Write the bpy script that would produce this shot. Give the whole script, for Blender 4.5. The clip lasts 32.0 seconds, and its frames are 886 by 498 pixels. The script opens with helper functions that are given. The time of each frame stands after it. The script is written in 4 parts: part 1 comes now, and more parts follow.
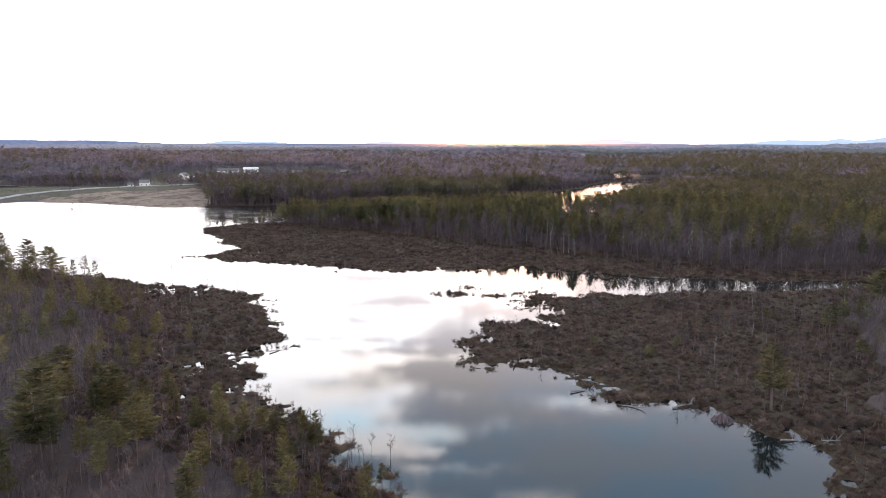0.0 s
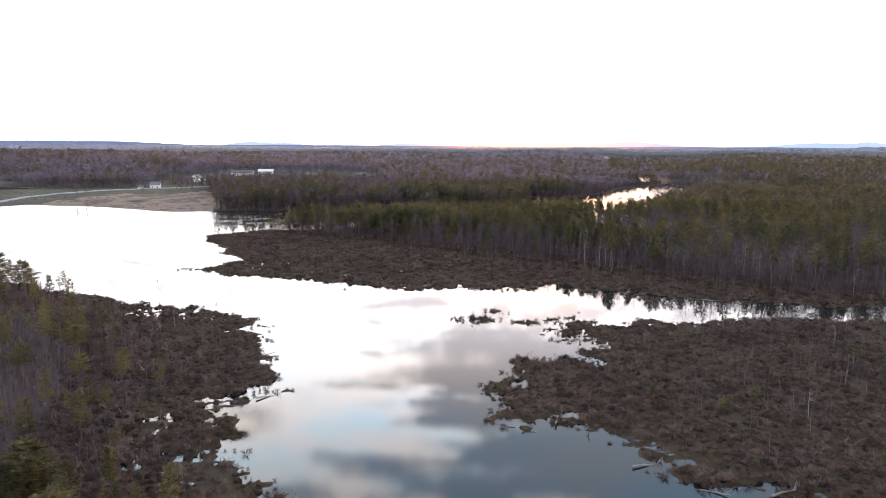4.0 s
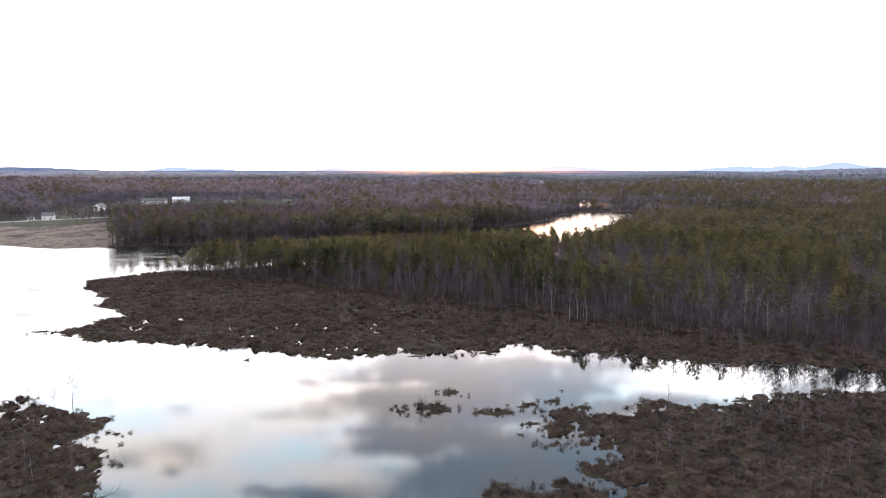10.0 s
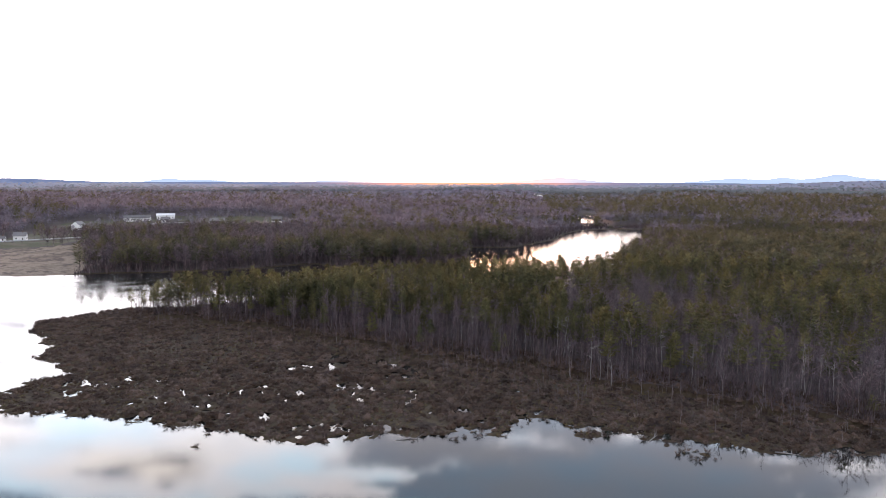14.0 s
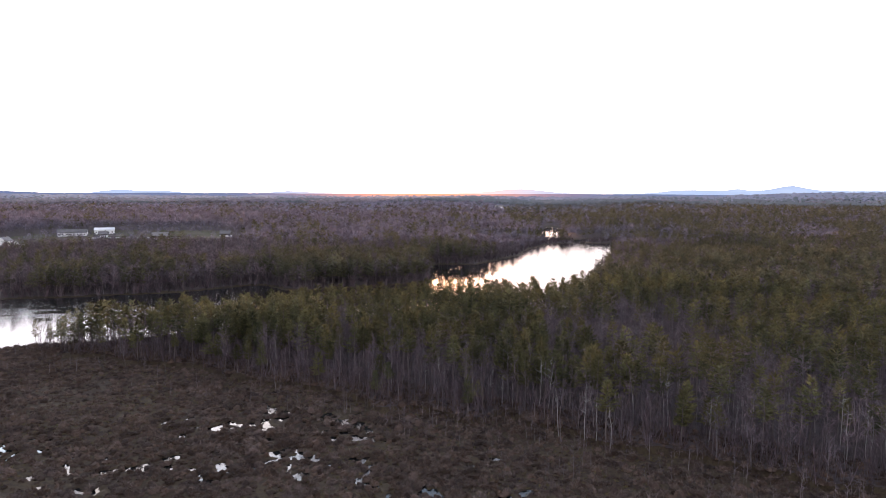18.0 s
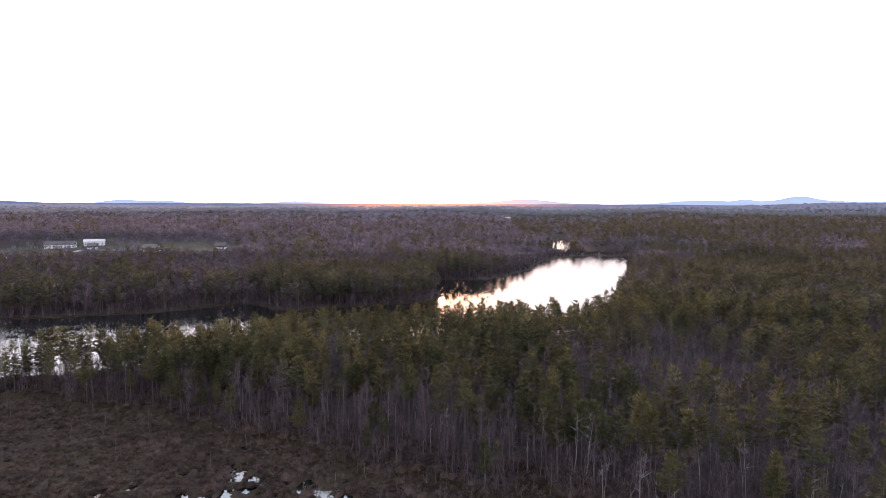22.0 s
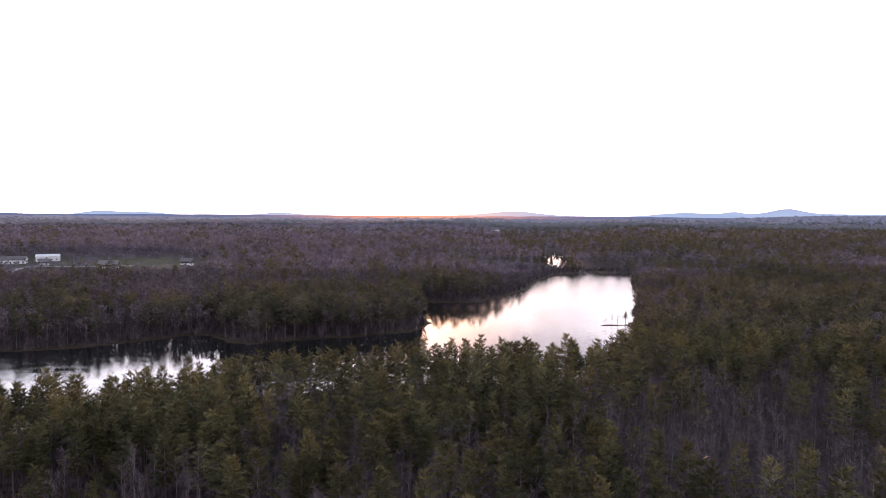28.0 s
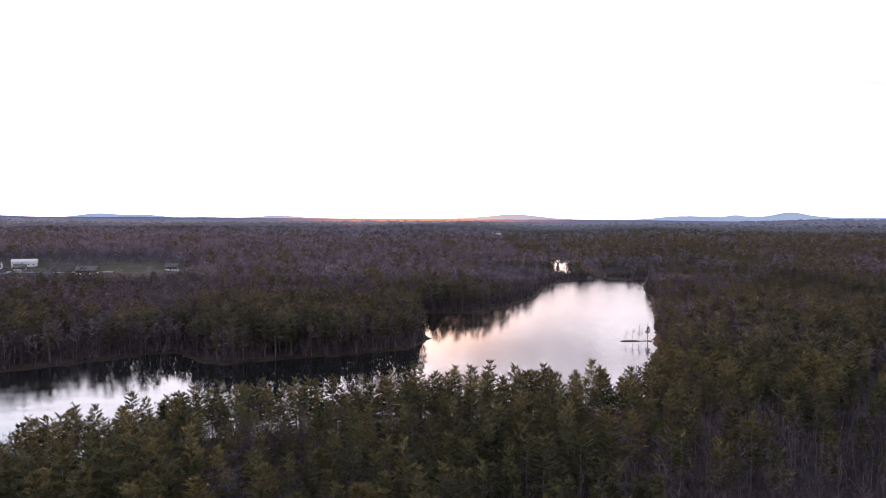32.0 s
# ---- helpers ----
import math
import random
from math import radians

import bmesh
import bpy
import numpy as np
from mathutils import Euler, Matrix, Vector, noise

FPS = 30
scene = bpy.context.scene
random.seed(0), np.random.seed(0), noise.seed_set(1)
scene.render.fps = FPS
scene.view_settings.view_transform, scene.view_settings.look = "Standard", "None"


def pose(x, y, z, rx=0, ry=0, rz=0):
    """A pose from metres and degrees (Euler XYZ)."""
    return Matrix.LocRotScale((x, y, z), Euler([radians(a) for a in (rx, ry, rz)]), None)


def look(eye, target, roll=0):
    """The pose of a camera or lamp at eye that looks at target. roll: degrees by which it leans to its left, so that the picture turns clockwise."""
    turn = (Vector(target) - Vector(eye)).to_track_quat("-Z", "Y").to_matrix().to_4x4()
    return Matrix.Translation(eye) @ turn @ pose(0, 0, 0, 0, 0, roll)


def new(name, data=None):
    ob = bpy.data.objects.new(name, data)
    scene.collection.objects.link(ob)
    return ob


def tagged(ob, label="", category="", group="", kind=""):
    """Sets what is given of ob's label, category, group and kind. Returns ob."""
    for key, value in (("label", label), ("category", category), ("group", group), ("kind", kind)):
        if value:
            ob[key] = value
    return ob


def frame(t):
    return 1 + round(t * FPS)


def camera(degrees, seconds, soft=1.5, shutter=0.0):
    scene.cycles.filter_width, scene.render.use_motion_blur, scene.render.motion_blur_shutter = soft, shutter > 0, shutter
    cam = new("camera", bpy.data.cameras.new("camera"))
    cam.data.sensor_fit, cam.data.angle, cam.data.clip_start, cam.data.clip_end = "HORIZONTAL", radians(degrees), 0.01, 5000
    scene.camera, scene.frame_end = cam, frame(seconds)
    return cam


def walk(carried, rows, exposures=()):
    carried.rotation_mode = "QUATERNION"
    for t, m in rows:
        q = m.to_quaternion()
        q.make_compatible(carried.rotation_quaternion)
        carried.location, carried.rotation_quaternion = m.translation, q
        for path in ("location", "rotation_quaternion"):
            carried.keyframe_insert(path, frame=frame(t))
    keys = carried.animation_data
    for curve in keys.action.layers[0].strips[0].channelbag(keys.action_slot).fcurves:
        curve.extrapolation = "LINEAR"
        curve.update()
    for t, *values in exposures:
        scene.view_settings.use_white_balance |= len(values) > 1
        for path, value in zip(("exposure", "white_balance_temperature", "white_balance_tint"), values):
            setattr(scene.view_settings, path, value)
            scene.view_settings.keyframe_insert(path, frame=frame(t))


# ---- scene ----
cam = camera(64.3, 32.0, soft=0.5)
METRES, EYE, TILT, LEAN, TURN = 280.0, 48.0, -8.7, 0.0, 0.0
ROWS = [
    (0.0, 0.0, 0.0, 0.0, 0.0, 0.0, -0.0),
    (0.5, -0.0001, 0.0064, 0.0009, 0.36, 0.05, -0.14),
    (1.0, -0.0005, 0.017, 0.0022, 0.73, 0.1, -0.21),
    (1.5, -0.001, 0.03, 0.0035, 0.99, 0.1, -0.26),
    (2.0, -0.0018, 0.0441, 0.0064, 1.17, 0.09, -0.34),
    (2.5, -0.0025, 0.0591, 0.0088, 1.29, 0.09, -0.39),
    (3.0, -0.0033, 0.0746, 0.0115, 1.37, 0.12, -0.46),
    (3.5, -0.004, 0.09, 0.0141, 1.43, 0.13, -0.45),
    (5.5, -0.0051, 0.154, 0.0233, 1.7, 0.25, -0.39),
    (6.0, -0.0055, 0.1697, 0.0255, 1.73, 0.28, -0.39),
    (6.5, -0.0061, 0.1854, 0.0278, 3.78, 0.26, -0.74),
    (7.0, -0.0065, 0.2009, 0.0298, 8.06, 0.21, -1.36),
    (7.5, -0.0072, 0.2165, 0.0321, 6.8, 0.27, -1.25),
    (8.0, -0.0092, 0.2324, 0.0343, 3.62, 0.34, -0.82),
    (8.5, -0.0103, 0.2488, 0.0366, -0.79, 0.37, -0.13),
    (9.0, -0.0116, 0.2647, 0.0386, -3.88, 0.36, 0.36),
    (9.5, -0.0114, 0.2804, 0.0412, -3.89, 1.19, 0.54),
    (10.0, -0.0103, 0.2962, 0.0437, -3.87, 2.13, 0.61),
    (10.5, -0.0096, 0.3122, 0.0462, -3.92, 2.1, 0.53),
    (11.0, -0.0088, 0.3268, 0.0489, -3.93, 2.08, 0.52),
    (11.5, -0.0077, 0.3423, 0.0544, -3.96, 2.04, 0.5),
    (12.0, -0.0066, 0.3572, 0.0614, -3.99, 1.99, 0.5),
    (12.5, -0.0053, 0.3722, 0.0685, -4.0, 1.98, 0.53),
    (13.0, -0.0041, 0.387, 0.0757, -4.04, 2.01, 0.56),
    (13.5, -0.0032, 0.4026, 0.0791, -4.1, 2.89, 0.58),
    (15.5, 0.0001, 0.4632, 0.0939, -5.31, 3.04, 0.7),
    (16.0, 0.001, 0.479, 0.0961, -6.48, 3.0, 0.84),
    (16.5, 0.002, 0.4947, 0.0978, -7.24, 2.97, 0.93),
    (17.0, 0.0035, 0.5103, 0.1001, -7.38, 2.9, 0.98),
    (17.5, 0.0051, 0.5265, 0.1027, -7.39, 3.81, 1.0),
    (18.0, 0.0068, 0.5419, 0.1049, -7.39, 3.82, 1.01),
    (18.5, 0.0086, 0.5574, 0.1068, -7.38, 3.82, 1.03),
    (19.0, 0.0101, 0.5731, 0.109, -7.29, 3.81, 1.0),
    (19.5, 0.012, 0.5887, 0.1113, -7.2, 3.77, 1.01),
    (20.0, 0.0137, 0.6044, 0.1137, -7.11, 3.75, 1.0),
    (20.5, 0.0151, 0.6199, 0.116, -7.07, 3.72, 0.98),
    (21.0, 0.0169, 0.6352, 0.1182, -7.02, 3.75, 0.99),
    (21.5, 0.0184, 0.6508, 0.1207, -7.01, 4.63, 0.94),
    (22.0, 0.02, 0.6661, 0.1232, -6.98, 4.65, 0.93),
    (22.5, 0.0216, 0.6814, 0.1256, -6.98, 4.66, 0.93),
    (23.0, 0.0233, 0.6967, 0.1281, -6.95, 4.66, 0.91),
    (23.5, 0.0251, 0.712, 0.1306, -6.92, 4.64, 0.9),
    (24.0, 0.0269, 0.7274, 0.1332, -6.88, 4.59, 0.91),
    (24.5, 0.0289, 0.7426, 0.1364, -6.85, 4.57, 0.88),
    (26.5, 0.0358, 0.8068, 0.1461, -7.53, 4.57, 0.89),
    (27.0, 0.0378, 0.8223, 0.1483, -7.55, 4.59, 0.91),
    (27.5, 0.0398, 0.8376, 0.151, -8.06, 5.59, 0.99),
    (28.0, 0.0416, 0.8535, 0.1532, -8.07, 5.59, 0.94),
    (28.5, 0.0436, 0.8692, 0.1556, -8.09, 5.98, 0.9),
    (29.0, 0.0459, 0.8847, 0.1577, -8.09, 5.96, 0.9),
    (29.5, 0.0481, 0.9004, 0.16, -8.1, 5.93, 0.87),
    (30.0, 0.0501, 0.9162, 0.1623, -8.11, 5.91, 0.86),
    (30.5, 0.0521, 0.9316, 0.1645, -8.11, 5.9, 0.86),
    (31.0, 0.0541, 0.9472, 0.1666, -8.11, 5.88, 0.86),
    (31.5, 0.0561, 0.9627, 0.1687, -8.09, 5.83, 0.87),
    (32.0, 0.0583, 0.9785, 0.1711, -8.07, 5.84, 0.9),
]
walk(cam, [(t, pose(0, 0, EYE, TILT, LEAN, TURN) @ pose(METRES * x, METRES * y, METRES * z, 90 + pitch, roll, yaw)) for t, x, y, z, yaw, pitch, roll in ROWS],
     [(0.0, 0.15, 6550, 18), (10.0, 0.15, 6550, 18), (14.0, 0.1, 6500, 20), (17.0, 0.0, 6450, 23), (22.0, -0.1, 6400, 26), (27.0, -0.3, 6350, 28), (32.0, -0.62, 6300, 28)])

# ---- light ----
SUN_AZ, SUN_EL = 6.0, 3.4          # degrees right of north (+y), above the horizon
sun_way = Vector((math.sin(radians(SUN_AZ)) * math.cos(radians(SUN_EL)), math.cos(radians(SUN_AZ)) * math.cos(radians(SUN_EL)), math.sin(radians(SUN_EL))))
sun_data = bpy.data.lights.new("sun", "SUN")
sun_data.energy, sun_data.angle, sun_data.color = 5.0, radians(0.6), (1.0, 0.50, 0.22)
sun = new("sun", sun_data)
sun.matrix_world = look(sun_way * 100, (0, 0, 0))


class Nodes:
    """Short hand for building a node tree."""

    def __init__(self, tree):
        self.tree = tree
        tree.nodes.clear()

    def add(self, kind, **inputs):
        node = self.tree.nodes.new(kind)
        for key, value in inputs.items():
            self.put(node.inputs[key.replace("_", " ")], value)
        return node

    def put(self, socket, value):
        if isinstance(value, bpy.types.NodeSocket):
            self.tree.links.new(value, socket)
        else:
            socket.default_value = value

    def math(self, op, a, b=0.0, clamp=False):
        node = self.tree.nodes.new("ShaderNodeMath")
        node.operation, node.use_clamp = op, clamp
        self.put(node.inputs[0], a)
        self.put(node.inputs[1], b)
        return node.outputs[0]

    def ramp(self, fac, stops, smooth=False):
        node = self.tree.nodes.new("ShaderNodeValToRGB")
        r = node.color_ramp
        r.interpolation = "EASE" if smooth else "LINEAR"
        while len(r.elements) < len(stops):
            r.elements.new(0.5)
        for e, (p, c) in zip(r.elements, stops):
            e.position = p
            e.color = (*c, 1) if len(c) == 3 else c
        self.put(node.inputs[0], fac)
        return node.outputs[0]

    def mix(self, fac, a, b, blend="MIX"):
        node = self.tree.nodes.new("ShaderNodeMix")
        node.data_type, node.blend_type = "RGBA", blend
        for k, v in ((0, fac), (6, a), (7, b)):
            if isinstance(v, tuple) and len(v) == 3:
                v = (*v, 1)
            self.put(node.inputs[k], v)
        return node.outputs[2]

    def noise(self, vector, scale, detail=3.0, rough=0.55):
        node = self.tree.nodes.new("ShaderNodeTexNoise")
        self.put(node.inputs["Vector"], vector)
        for k, v in (("Scale", scale), ("Detail", detail), ("Roughness", rough)):
            node.inputs[k].default_value = v
        return node.outputs[0]

    def stretch(self, vector, scale, turn=0.0):
        node = self.tree.nodes.new("ShaderNodeMapping")
        self.put(node.inputs["Vector"], vector)
        node.inputs["Scale"].default_value = scale
        node.inputs["Rotation"].default_value = (0, 0, radians(turn))
        return node.outputs[0]


def grey(v):
    return (v, v, v)


# sky at sunset: bright thin cloud low down, grey and blue breaks in the cloud higher up
world = bpy.data.worlds.new("sky")
scene.world = world
world.use_nodes = True
n = Nodes(world.node_tree)
sky = n.add("ShaderNodeTexSky")
sky.sky_type, sky.sun_disc = "NISHITA", False
sky.sun_elevation, sky.sun_rotation = radians(SUN_EL), radians(SUN_AZ)
way = n.add("ShaderNodeTexCoord").outputs["Generated"]
split = n.add("ShaderNodeSeparateXYZ", Vector=way)
dx, dy, dz = split.outputs
height = n.math("MAXIMUM", dz, 0.0)
flat = n.math("ADD", height, 0.16)
combine = n.add("ShaderNodeCombineXYZ", X=n.math("DIVIDE", dx, flat), Y=n.math("DIVIDE", dy, flat))
layer = combine.outputs[0]
toward = n.add("ShaderNodeVectorMath", )
toward.operation = "DOT_PRODUCT"
n.put(toward.inputs[0], way)
toward.inputs[1].default_value = sun_way
near_sun = n.math("MAXIMUM", toward.outputs["Value"], 0.0)

tight_glow = n.math("POWER", near_sun, 260.0)
banks = n.noise(n.stretch(layer, (1.0, 1.9, 1.0), 14), 1.15, 7.0, 0.62)
streaks = n.noise(n.stretch(layer, (1.0, 3.2, 1.0), 24), 4.2, 6.0, 0.62)
wisps = n.noise(n.stretch(layer, (1.0, 2.6, 1.0), 20), 3.0, 4.0, 0.6)
cover = n.math("ADD", n.math("MULTIPLY", banks, 0.58), n.math("MULTIPLY", wisps, 0.42))
cover = n.math("ADD", cover, n.math("MULTIPLY", n.math("SUBTRACT", streaks, 0.5), 0.95))
# cloud banks and breaks: bearing and height in degrees, half sizes, more (+) or less (-) bright
side = n.math("DIVIDE", dx, n.math("MAXIMUM", dy, 0.05))
for az, el, wide, tall, amount in ((-10, 16.5, 7, 3.5, 0.13), (-24, 12, 14, 5, 0.17), (14, 11, 7, 1.8, -0.14), (10, 7, 4, 1.0, 0.10), (3, 18.5, 5.5, 4.0, -0.16), (-6, 23.2, 8, 1.3, 0.20), (6, 24.5, 11, 3.0, -0.10), (18, 21.5, 4, 1.5, 0.08), (23, 26, 13, 4.5, -0.34), (-19, 23.5, 5, 2.5, 0.18), (4, 21.0, 6, 1.0, -0.05), (-4, 27.5, 6, 1.5, 0.05), (25, 18, 6, 2.5, 0.24), (14, 19, 4.5, 2.5, -0.12)):
    u0, v0, su, sv = math.tan(radians(az)), math.sin(radians(el)), math.tan(radians(wide)), math.sin(radians(tall))
    qu = n.math("DIVIDE", n.math("SUBTRACT", side, u0), su)
    qv = n.math("DIVIDE", n.math("SUBTRACT", n.math("ADD", dz, n.math("MULTIPLY", side, 0.06)), v0), sv)
    bell = n.math("EXPONENT", n.math("MULTIPLY", n.math("ADD", n.math("MULTIPLY", qu, qu), n.math("MULTIPLY", qv, qv)), -1.0))
    cover = n.math("ADD", cover, n.math("MULTIPLY", bell, amount))
gaps = n.ramp(cover, [(0.44, grey(0.0)), (0.57, grey(1.0))], True)
bright = n.ramp(height, [(0.0, (4.6, 4.4, 4.3)), (0.10, (4.6, 4.6, 4.6)), (0.17, (5.6, 5.6, 5.6)), (0.26, (8.5, 8.6, 8.6)), (0.33, (7.2, 7.6, 7.8)), (0.46, (6.6, 6.5, 6.2)), (0.62, (1.8, 2.1, 2.6)), (1.0, (1.0, 1.2, 1.6))])
dark = n.ramp(height, [(0.0, (3.8, 3.6, 3.5)), (0.09, (2.35, 2.4, 2.55)), (0.16, (1.85, 1.95, 2.2)), (0.24, (3.0, 3.1, 3.35)), (0.32, (2.05, 2.2, 2.5)), (0.40, (1.4, 1.75, 2.1)), (0.46, (1.3, 1.9, 2.5)), (0.62, (1.0, 1.25, 1.6)), (1.0, (0.7, 0.85, 1.1))])
tints = n.ramp(n.noise(n.stretch(layer, (1.0, 1.6, 1.0), 50), 1.7, 3.0), [(0.38, (0.74, 1.0, 1.12)), (0.50, (1.0, 1.0, 1.0)), (0.62, (1.09, 1.0, 0.88))])
cloudy = n.mix(n.ramp(height, [(0.22, grey(0.0)), (0.34, grey(1.0))]), n.mix(gaps, dark, bright), n.mix(1.0, n.mix(gaps, dark, bright), tints, "MULTIPLY"))
lift = n.ramp(n.math("ADD", n.math("MULTIPLY", toward.outputs["Value"], 0.5), 0.5), [(0.25, grey(0.55)), (0.62, grey(0.58)), (0.88, grey(0.85)), (1.0, grey(1.0))])
lit = n.mix(1.0, cloudy, lift, "MULTIPLY")
glow = n.mix(1.0, n.mix(1.0, (34.0, 17.0, 7.0), tight_glow, "MULTIPLY"), n.mix(1.0, sky.outputs[0], (0.08, 0.08, 0.08), "MULTIPLY"), "ADD")
total = n.mix(1.0, lit, glow, "ADD")
back = n.add("ShaderNodeBackground", Color=total, Strength=0.75)
out = n.add("ShaderNodeOutputWorld", Surface=back.outputs[0])


# ---- materials ----
def surface(name, colours, big=0.15, fine=2.5, rough=0.85, bump=0.0, bump_scale=8.0, gloss=0.25, spread=0.25, thin=0.0, random_by="island", clump=0.0):
    """A rough natural surface: colours blended by noise at two sizes, pieces varied in tone."""
    m = bpy.data.materials.new(name)
    m.use_nodes = True
    n = Nodes(m.node_tree)
    geo = n.add("ShaderNodeNewGeometry")
    where = geo.outputs["Position"]
    a = n.noise(where, big, 3.0)
    b = n.noise(where, fine, 3.0, 0.65)
    mixed = n.math("ADD", n.math("MULTIPLY", a, 0.6), n.math("MULTIPLY", b, 0.4))
    k = len(colours)
    col = n.ramp(mixed, [(0.34 + 0.32 * i / max(1, k - 1), c) for i, c in enumerate(colours)])
    if random_by:
        rnd = geo.outputs["Random Per Island"] if random_by == "island" else n.add("ShaderNodeObjectInfo").outputs["Random"]
        tone = n.math("ADD", n.math("MULTIPLY", rnd, 2 * spread), 1.0 - spread)
        col = n.mix(1.0, col, tone, "MULTIPLY")
    if clump:
        cell = n.add("ShaderNodeTexVoronoi", Vector=n.stretch(where, (1.0, 1.0, 0.12)), Scale=1.0 / clump)
        pick = n.add("ShaderNodeSeparateXYZ", Vector=cell.outputs["Color"])
        col = n.mix(1.0, col, n.math("ADD", n.math("MULTIPLY", pick.outputs[0], 0.8), 0.6), "MULTIPLY")
        col = n.mix(n.math("MULTIPLY", pick.outputs[1], 0.35), col, n.mix(1.0, col, (1.25, 0.95, 0.75), "MULTIPLY"))
    p = n.add("ShaderNodeBsdfPrincipled", Base_Color=col, Roughness=rough)
    p.inputs["Specular IOR Level"].default_value = gloss
    if bump:
        bn = n.add("ShaderNodeBump", Strength=bump, Distance=0.1, Height=n.noise(where, bump_scale, 4.0, 0.7))
        n.put(p.inputs["Normal"], bn.outputs[0])
    result = p.outputs[0]
    if thin:
        t = n.add("ShaderNodeBsdfTranslucent", Color=col)
        mx = n.add("ShaderNodeMixShader", Fac=thin)
        n.put(mx.inputs[1], p.outputs[0])
        n.put(mx.inputs[2], t.outputs[0])
        result = mx.outputs[0]
    n.add("ShaderNodeOutputMaterial", Surface=result)
    return m


NEEDLES = surface("pine_needles", [(0.052, 0.057, 0.034), (0.096, 0.096, 0.049), (0.146, 0.137, 0.062)], 0.09, 0.9, 0.65, gloss=0.1, spread=0.3, thin=0.32, clump=4.0)
FAR_PINE = surface("far_pines", [(0.060, 0.062, 0.042), (0.118, 0.112, 0.066)], 0.03, 0.4, 0.7, gloss=0.1, spread=0.25, thin=0.32, clump=4.5)
# pine green paled and blued: distance haze put into the base colour
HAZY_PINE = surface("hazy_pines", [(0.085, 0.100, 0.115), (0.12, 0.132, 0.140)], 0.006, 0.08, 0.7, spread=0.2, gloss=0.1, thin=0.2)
PINE_BARK = surface("pine_bark", [(0.085, 0.068, 0.062), (0.15, 0.122, 0.112)], 0.4, 6, 0.9, 0.4, 12)
PALE_BARK = surface("pale_bark", [(0.070, 0.060, 0.061), (0.180, 0.164, 0.164)], 0.3, 5, 0.85, 0.3, 14, clump=2.5)
TWIGS = surface("bare_twigs", [(0.060, 0.045, 0.053), (0.102, 0.077, 0.088), (0.150, 0.120, 0.136)], 0.06, 1.2, 0.55, spread=0.5, gloss=0.25, clump=3.8)
UNDERWOOD = surface("brush_twigs", [(0.050, 0.035, 0.040), (0.092, 0.068, 0.077)], 0.08, 1.2, 0.5, spread=0.35, gloss=0.35, clump=3.5)
RUSSET = surface("russet_twigs", [(0.050, 0.032, 0.022), (0.090, 0.058, 0.038)], 0.15, 1.5, 0.75, spread=0.35, gloss=0.12)
# lavender-brown twigs, lightened and blued to paint some haze into the colour
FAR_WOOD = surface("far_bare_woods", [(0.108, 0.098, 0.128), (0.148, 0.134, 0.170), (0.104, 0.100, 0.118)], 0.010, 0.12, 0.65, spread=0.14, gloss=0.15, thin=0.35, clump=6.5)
SHRUB = surface("bog_shrub", [(0.034, 0.024, 0.021), (0.056, 0.040, 0.035), (0.078, 0.058, 0.050), (0.060, 0.041, 0.030), (0.042, 0.030, 0.026), (0.072, 0.056, 0.034)], 0.20, 3.5, 0.9, 1.0, 12, gloss=0.08, spread=0.3, clump=2.6)
SEDGE = surface("dry_sedge", [(0.055, 0.041, 0.022), (0.110, 0.082, 0.036), (0.088, 0.080, 0.034)], 0.12, 2.0, 0.85, spread=0.3, thin=0.2)
SHRUB_TWIGS = surface("shrub_twigs", [(0.054, 0.039, 0.035), (0.096, 0.071, 0.063), (0.142, 0.110, 0.099)], 0.10, 1.2, 0.6, spread=0.5, gloss=0.2, clump=2.6)
MARSH = surface("marsh_ground", [(0.020, 0.013, 0.010), (0.038, 0.025, 0.017), (0.062, 0.045, 0.025), (0.031, 0.020, 0.015), (0.054, 0.039, 0.021)], 0.10, 0.9, 0.9, 1.0, 4, gloss=0.15, random_by="")
LITTER = surface("leaf_litter", [(0.038, 0.028, 0.027), (0.074, 0.055, 0.053)], 0.08, 1.4, 0.95, 0.6, 5, random_by="")
TAN_FIELD = surface("dry_grass", [(0.060, 0.044, 0.036), (0.15, 0.112, 0.085), (0.25, 0.19, 0.145), (0.085, 0.062, 0.048), (0.19, 0.145, 0.11)], 0.03, 0.22, 0.9, 0.5, 3, gloss=0.1, random_by="")
GREEN_FIELD = surface("meadow", [(0.050, 0.040, 0.030), (0.085, 0.066, 0.050), (0.055, 0.064, 0.032), (0.11, 0.088, 0.066), (0.052, 0.050, 0.030)], 0.018, 0.13, 0.9, 0.4, 3, gloss=0.1, random_by="")


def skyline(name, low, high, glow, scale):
    """Land so far off that only the lit air before it shows, painted as emission: haze blue, and glowing orange under
    the sun.
    """
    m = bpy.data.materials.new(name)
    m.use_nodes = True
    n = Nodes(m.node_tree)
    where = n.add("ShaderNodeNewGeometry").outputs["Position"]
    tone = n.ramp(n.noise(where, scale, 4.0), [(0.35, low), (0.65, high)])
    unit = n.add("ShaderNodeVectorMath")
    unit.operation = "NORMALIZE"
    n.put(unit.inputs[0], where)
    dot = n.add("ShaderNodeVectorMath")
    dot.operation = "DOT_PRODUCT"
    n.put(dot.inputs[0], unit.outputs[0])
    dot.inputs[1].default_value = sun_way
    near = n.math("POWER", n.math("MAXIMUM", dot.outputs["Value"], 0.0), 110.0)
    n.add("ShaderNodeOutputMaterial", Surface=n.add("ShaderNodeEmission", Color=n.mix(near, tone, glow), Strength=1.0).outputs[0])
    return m


